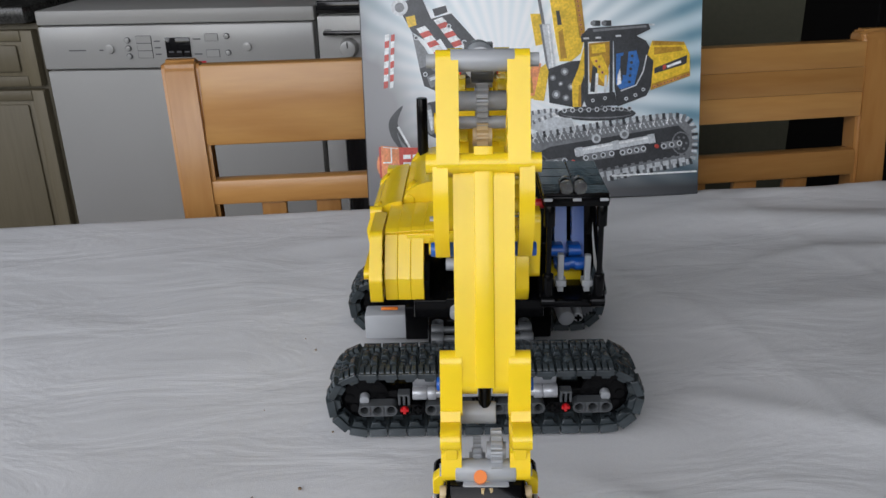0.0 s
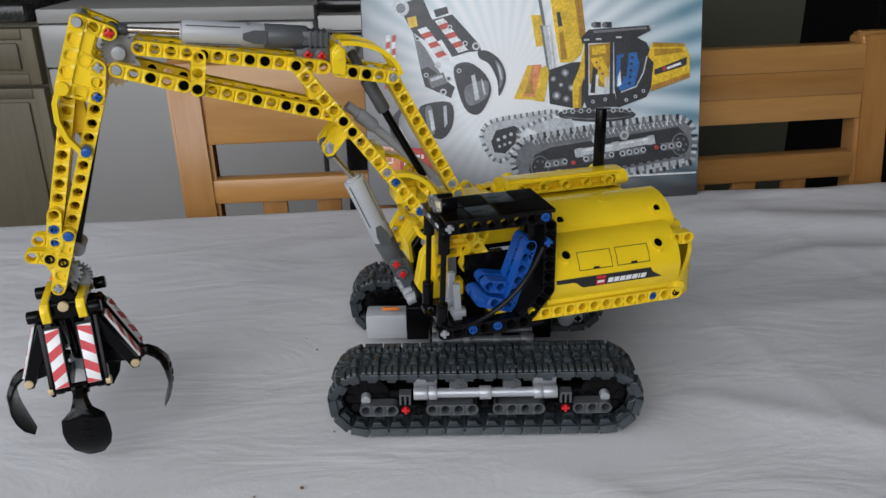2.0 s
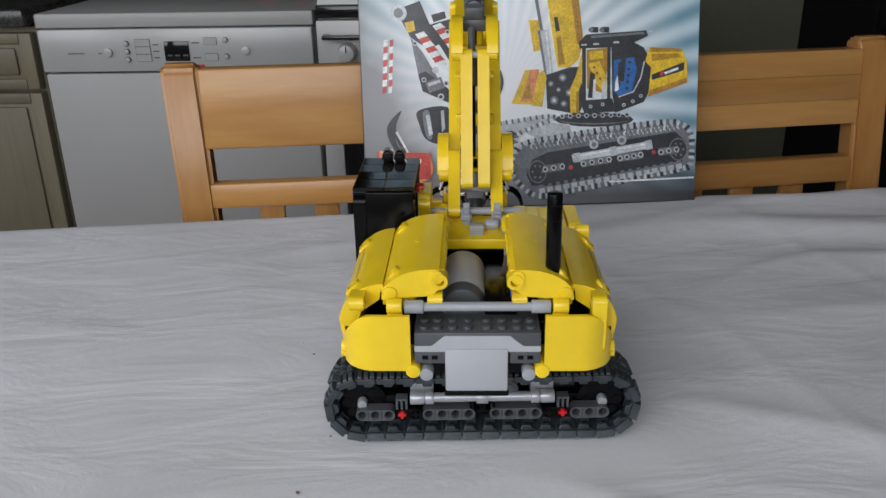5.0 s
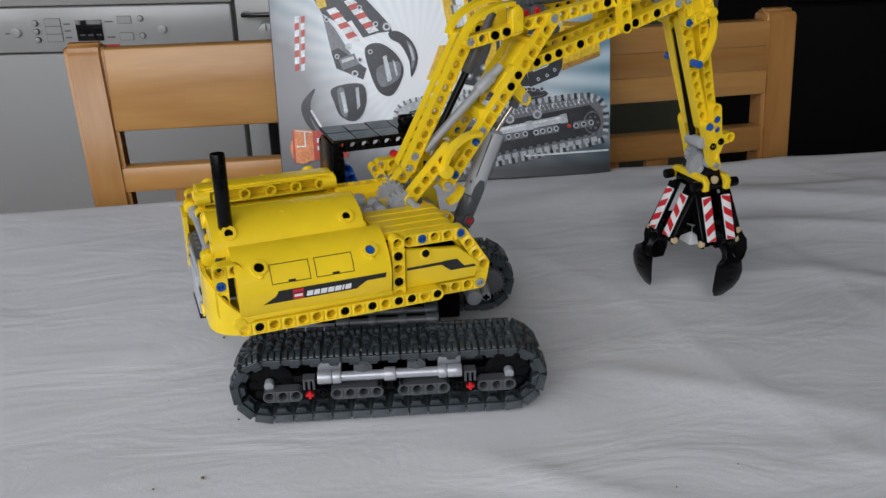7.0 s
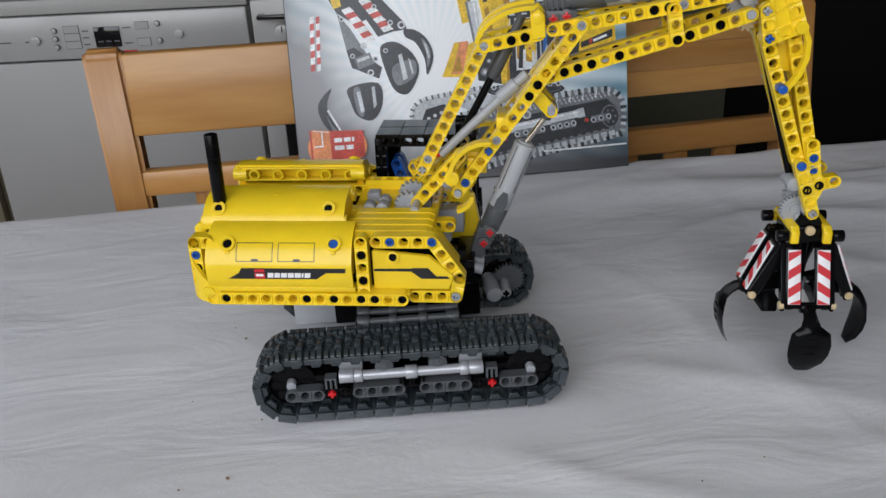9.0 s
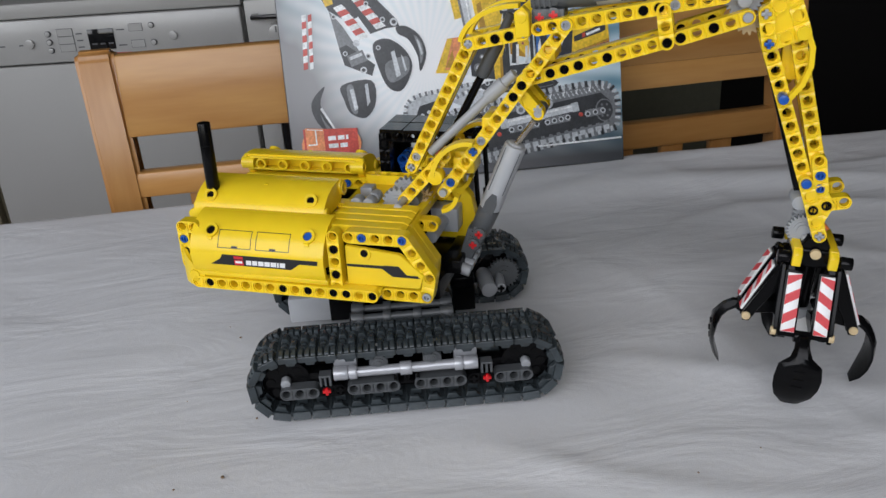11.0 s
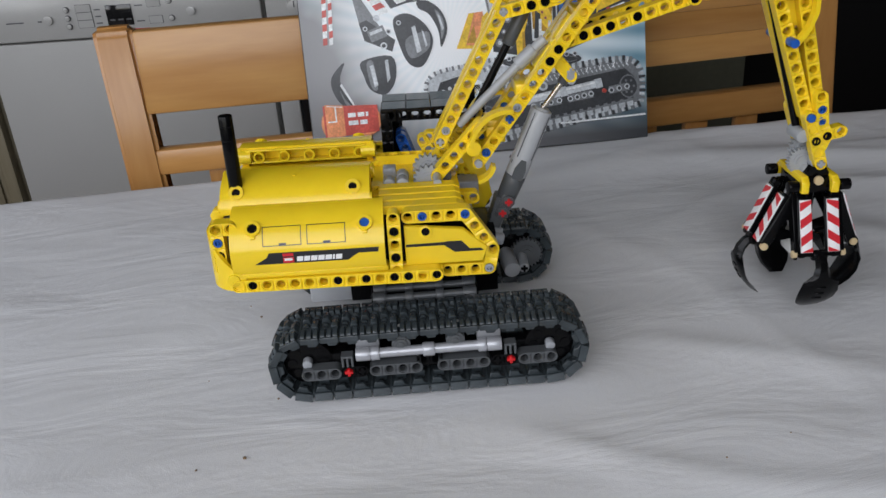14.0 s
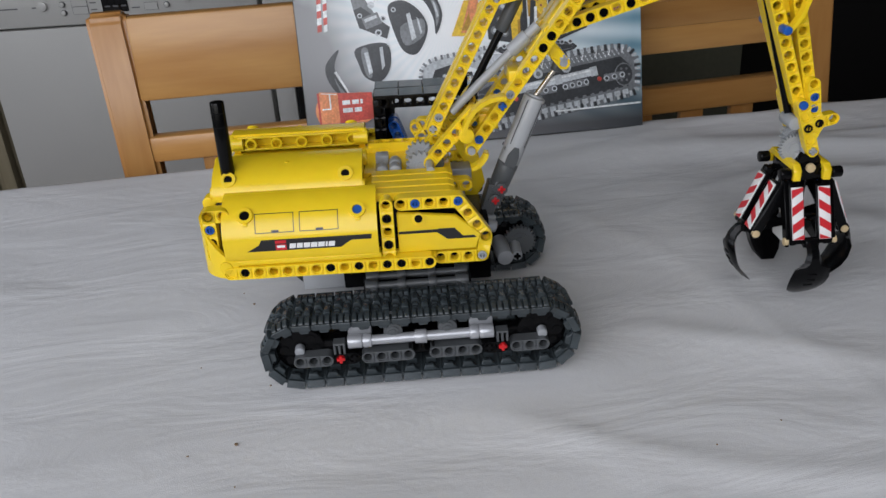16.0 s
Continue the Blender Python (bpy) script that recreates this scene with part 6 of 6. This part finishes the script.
# ------------------------------------------------------------------ grapple
def claw_mesh():
    """A narrow neck widening into a curved pointed scoop; r outwards along x, z up; the pivot at the origin."""
    back = [(0, 2.6), (5.5, 1.8), (10.2, -2.2), (12.6, -7.0), (13.9, -11.5), (13.6, -20), (11.6, -27.5), (8.0, -34.5), (3.2, -40.5)]
    inner = [(0, -2.6), (3.2, -2.6), (6.6, -5.4), (9.2, -9.0), (10.8, -13.0), (10.8, -20.5), (9.2, -27), (6.4, -33.5), (2.6, -40.0)]
    width = [3.6, 3.8, 4.2, 5.8, 11.4, 12.6, 12.0, 9.8, 4.6]
    bm = bmesh.new()
    rows = []
    for (bx, bz), (ix, iz), w in zip(back, inner, width):
        rows.append([bm.verts.new(q) for q in ((bx, -w * 0.5, bz), (bx, w * 0.5, bz), (bx - (bx - ix) * 0.7, w, (bz + iz) / 2), (ix, w * 0.8, iz), (ix, -w * 0.8, iz), (bx - (bx - ix) * 0.7, -w, (bz + iz) / 2))])
    for r0, r1 in zip(rows, rows[1:]):
        for k in range(6):
            bm.faces.new((r0[k], r0[(k + 1) % 6], r1[(k + 1) % 6], r1[k]))
    bm.faces.new(rows[0]), bm.faces.new(rows[-1][::-1])
    bmesh.ops.subdivide_edges(bm, edges=bm.edges[:], cuts=1, use_grid_fill=True, smooth=0.3)
    for z, x in ((-15.5, 13.8), (-20.5, 13.4), (-25.5, 12.0)):
        box(x - 0.2, x + 0.7, -3, 3, z - 0.5, z + 0.5, 0.2, bm, 1)
    rod((0, -4.4, 0), (0, 4.4, 0), 3.4, seg=16, bm=bm, bevel=0.4)
    bmesh.ops.scale(bm, vec=(MM, MM, MM), verts=bm.verts)
    return finish(bm, BLACK, 40)


CLAW = claw_mesh()
CLAWS = []


def grapple(cu, cw):
    """Four striped arms with claws round a hub; cu, cw: the hub's top."""
    hub = box(cu - 11, cu + 11, -15, 15, cw - 14, cw - 3, 1.5)
    rod((cu, 0, cw - 52), (cu, 0, cw - 10), 6, seg=18, bm=hub)
    prism([(cu - 9, cw - 4), (cu - 5, cw + 3), (cu + 5, cw + 3), (cu + 9, cw - 4)], -13, 13, "y", 0.6, hub)
    g = part("grapple", hub, BLACK, excavator, "black four-clawed grapple with red and white stripes")
    for s in (-1, 1):
        bar = box(cu + s * 9.5 - 2.4, cu + s * 9.5 + 2.4, -17, 17, cw - 6, cw - 1.5, 0.8)
        for e in (-1, 1):
            prism([(e * 16, cw - 1.5), (e * 20, cw - 5), (e * 20, cw - 12), (e * 17, cw - 12), (e * 15.5, cw - 6)], cu + s * 9.5 - 2.4, cu + s * 9.5 + 2.4, "x", 0.4, bar)
        part("yellow_bar", bar, YELLOW, g, "bent yellow bar over the hub")
        for e in (-1, 1):
            part("bush", rod((cu + s * 13, e * 16.5, cw - 8), (cu + s * 19.5, e * 16.5, cw - 8), 3.6, bevel=0.5), BLACK, g)
        part("pin_head", rod((cu, s * 14.5, cw - 5), (cu, s * 17, cw - 5), 2.9, seg=14, bevel=0.3), TAN, g)
    part("white_block", box(cu - 8, cu + 9, -8, 8, cw - 60, cw - 49, 2.0), WHITE, g)
    part("grey_hub", rod((cu, 0, cw - 52), (cu, 0, cw - 44), 8, seg=18, bevel=0.6), LIGHT, g)
    for k in range(4):
        a = 45 * 0 + 90 * k
        turn = Matrix.Translation((cu * MM, 0, cw * MM)) @ pose(0, 0, 0, 0, 0, a)
        # a sloping arm: outwards along x, from the hub down to the claw's pivot
        sides = bmesh.new()
        for s in (-1, 1):
            prism([(12, -14), (16, -13), (31.8, -50), (33, -57), (28, -57)], s * 10.6 - 2.0, s * 10.6 + 2.0, "y", 0.4, sides)
            prism([(12, -14), (16, -13), (33.4, -51), (33.4, -58), (29, -58), (23, -45), (11, -24)], s * 14.6 - 1.2, s * 14.6 + 1.2, "y", 0.4, sides)
            prism([(29, -57), (34, -53), (20, -44), (8, -48), (8, -53)], s * 6 - 1.8, s * 6 + 1.8, "y", 0.4, sides)
        for v in sides.verts:
            v.co.z = -14 + (v.co.z + 14) * 0.87 if v.co.z < -14 else v.co.z
            v.co.x = 14 + (v.co.x - 14) * 0.87 if v.co.x > 14 else v.co.x
        p = part("arm_panel", sides, BLACK, g, m=turn)
        for s in (-1, 1):
            d = Vector((15.8, -38)).normalized()
            side = box(0, 33.2, s * 8.6 - 3.6, s * 8.6 + 3.6, 0.2, 1.6, 0.2)
            part("plate_back", box(-1.5, 36.0, s * 8.6 - 4.7, s * 8.6 + 4.7, -2.4, 0.15, 0.4), BLACK, p, m=pose(0.0185, 0, -0.0165, 0, math.degrees(atan2(-d.y, d.x)), 0))
            plate = part("stripe_plate", side, PRINT_WHITE, p, m=pose(0.0185, 0, -0.0165, 0, math.degrees(atan2(-d.y, d.x)), 0))
            for j in range(4):
                x = -3.0 + j * 11.0
                ends = [(x, -3.6), (x + 5.5, -3.6), (x + 10.2, 3.6), (x + 4.7, 3.6)]
                q = prism([(min(max(e, 0.2), 33.0), y * s) for e, y in ends], 1.5, 1.75, "z")
                part("red_stripe", q, PRINT_RED, p, m=pose(0.0185, s * 0.0086, -0.0165, 0, math.degrees(atan2(-d.y, d.x)), 0))
        for s in (-1, 1):
            part("pin_head", rod((29.2, s * 14, -48.8), (29.2, s * 16.8, -48.8), 2.5, seg=14, bevel=0.3), TAN, p)
            part("pin_head", rod((19, s * 8, -21), (19, s * 10, -21), 2.9, seg=14, bevel=0.3), BLUE, p)
        claw = part("claw", CLAW, BLACK, p, "black curved claw", m=pose(0.0308, 0, -0.0495))
        CLAWS.append((claw, claw.matrix_basis.copy()))
    return g


GRAB = grapple(250.8, 101.0)
MOVING.append(GRAB)


# ------------------------------------------------------------------ movement
TURNS = [(0, -91.5), (0.5, -109.4), (1, -127.4), (1.5, -145.3), (2, -163.5), (2.5, -182.0), (3, -198.75), (3.5, -217.1), (4.1, -238.9), (4.75, -262.3), (5.4, -285.6), (6, -307.0), (6.5, -324.6), (7, -342.4), (7.5, -360.9), (8, -368.55), (8.5, -368.6), (9, -368.45), (10, -371.1), (11, -379.0), (11.5, -379.8), (12, -368.0), (12.5, -367.5), (13, -367.7), (13.5, -362.9), (14, -360.4), (14.5, -360.3), (15, -360.2), (15.5, -360.15), (16, -360.0)]


# the hanging grapple lags behind the turn and swings as it reverses
SWING = {0: 3.0, 0.5: 3.5, 1: 3.5, 1.5: 3.5, 2: 3.5, 2.5: 3.5, 3: 3.5, 3.5: 3.5, 4.1: 3.0, 4.75: 3.0, 5.4: 2.5, 6: 1.5, 6.5: 1.0, 7: 0.5, 7.5: 1.0, 8: 0.5, 10: 1.0, 11: 4.0, 11.5: 7.0}


def lean(t):
    """The upper works nod forward on the loose turntable, in degrees."""
    return max(0.0, min(0.6, (t - 5.7) * 0.5)) + max(0.0, min(0.35, (t - 9.5) * 0.2))


def motions():
    """The upper works turn on the undercarriage."""
    for claw, rest in CLAWS:
        walk(claw, [(t, rest @ pose(0, 0, 0, 0, a, 0)) for t, a in ((0, -6), (11.6, -6), (12, 3), (12.5, 12), (13, 14), (16, 14))])
    hang = Vector((0.2506, 0, 0.1069))
    for ob in MOVING:
        rows = []
        for t, a in TURNS:
            m = pose(-0.0009, -0.0026, 0.05, 0, 0, a) @ pose(0, 0, 0, 0, lean(t), 0) @ pose(0, 0, -0.05)
            if ob is GRAB:
                m = m @ Matrix.Translation(hang) @ pose(0, 0, 0, 0, SWING.get(t, 0.0), 0) @ Matrix.Translation(-hang)
            rows.append((t, m))
        walk(ob, rows)


motions()
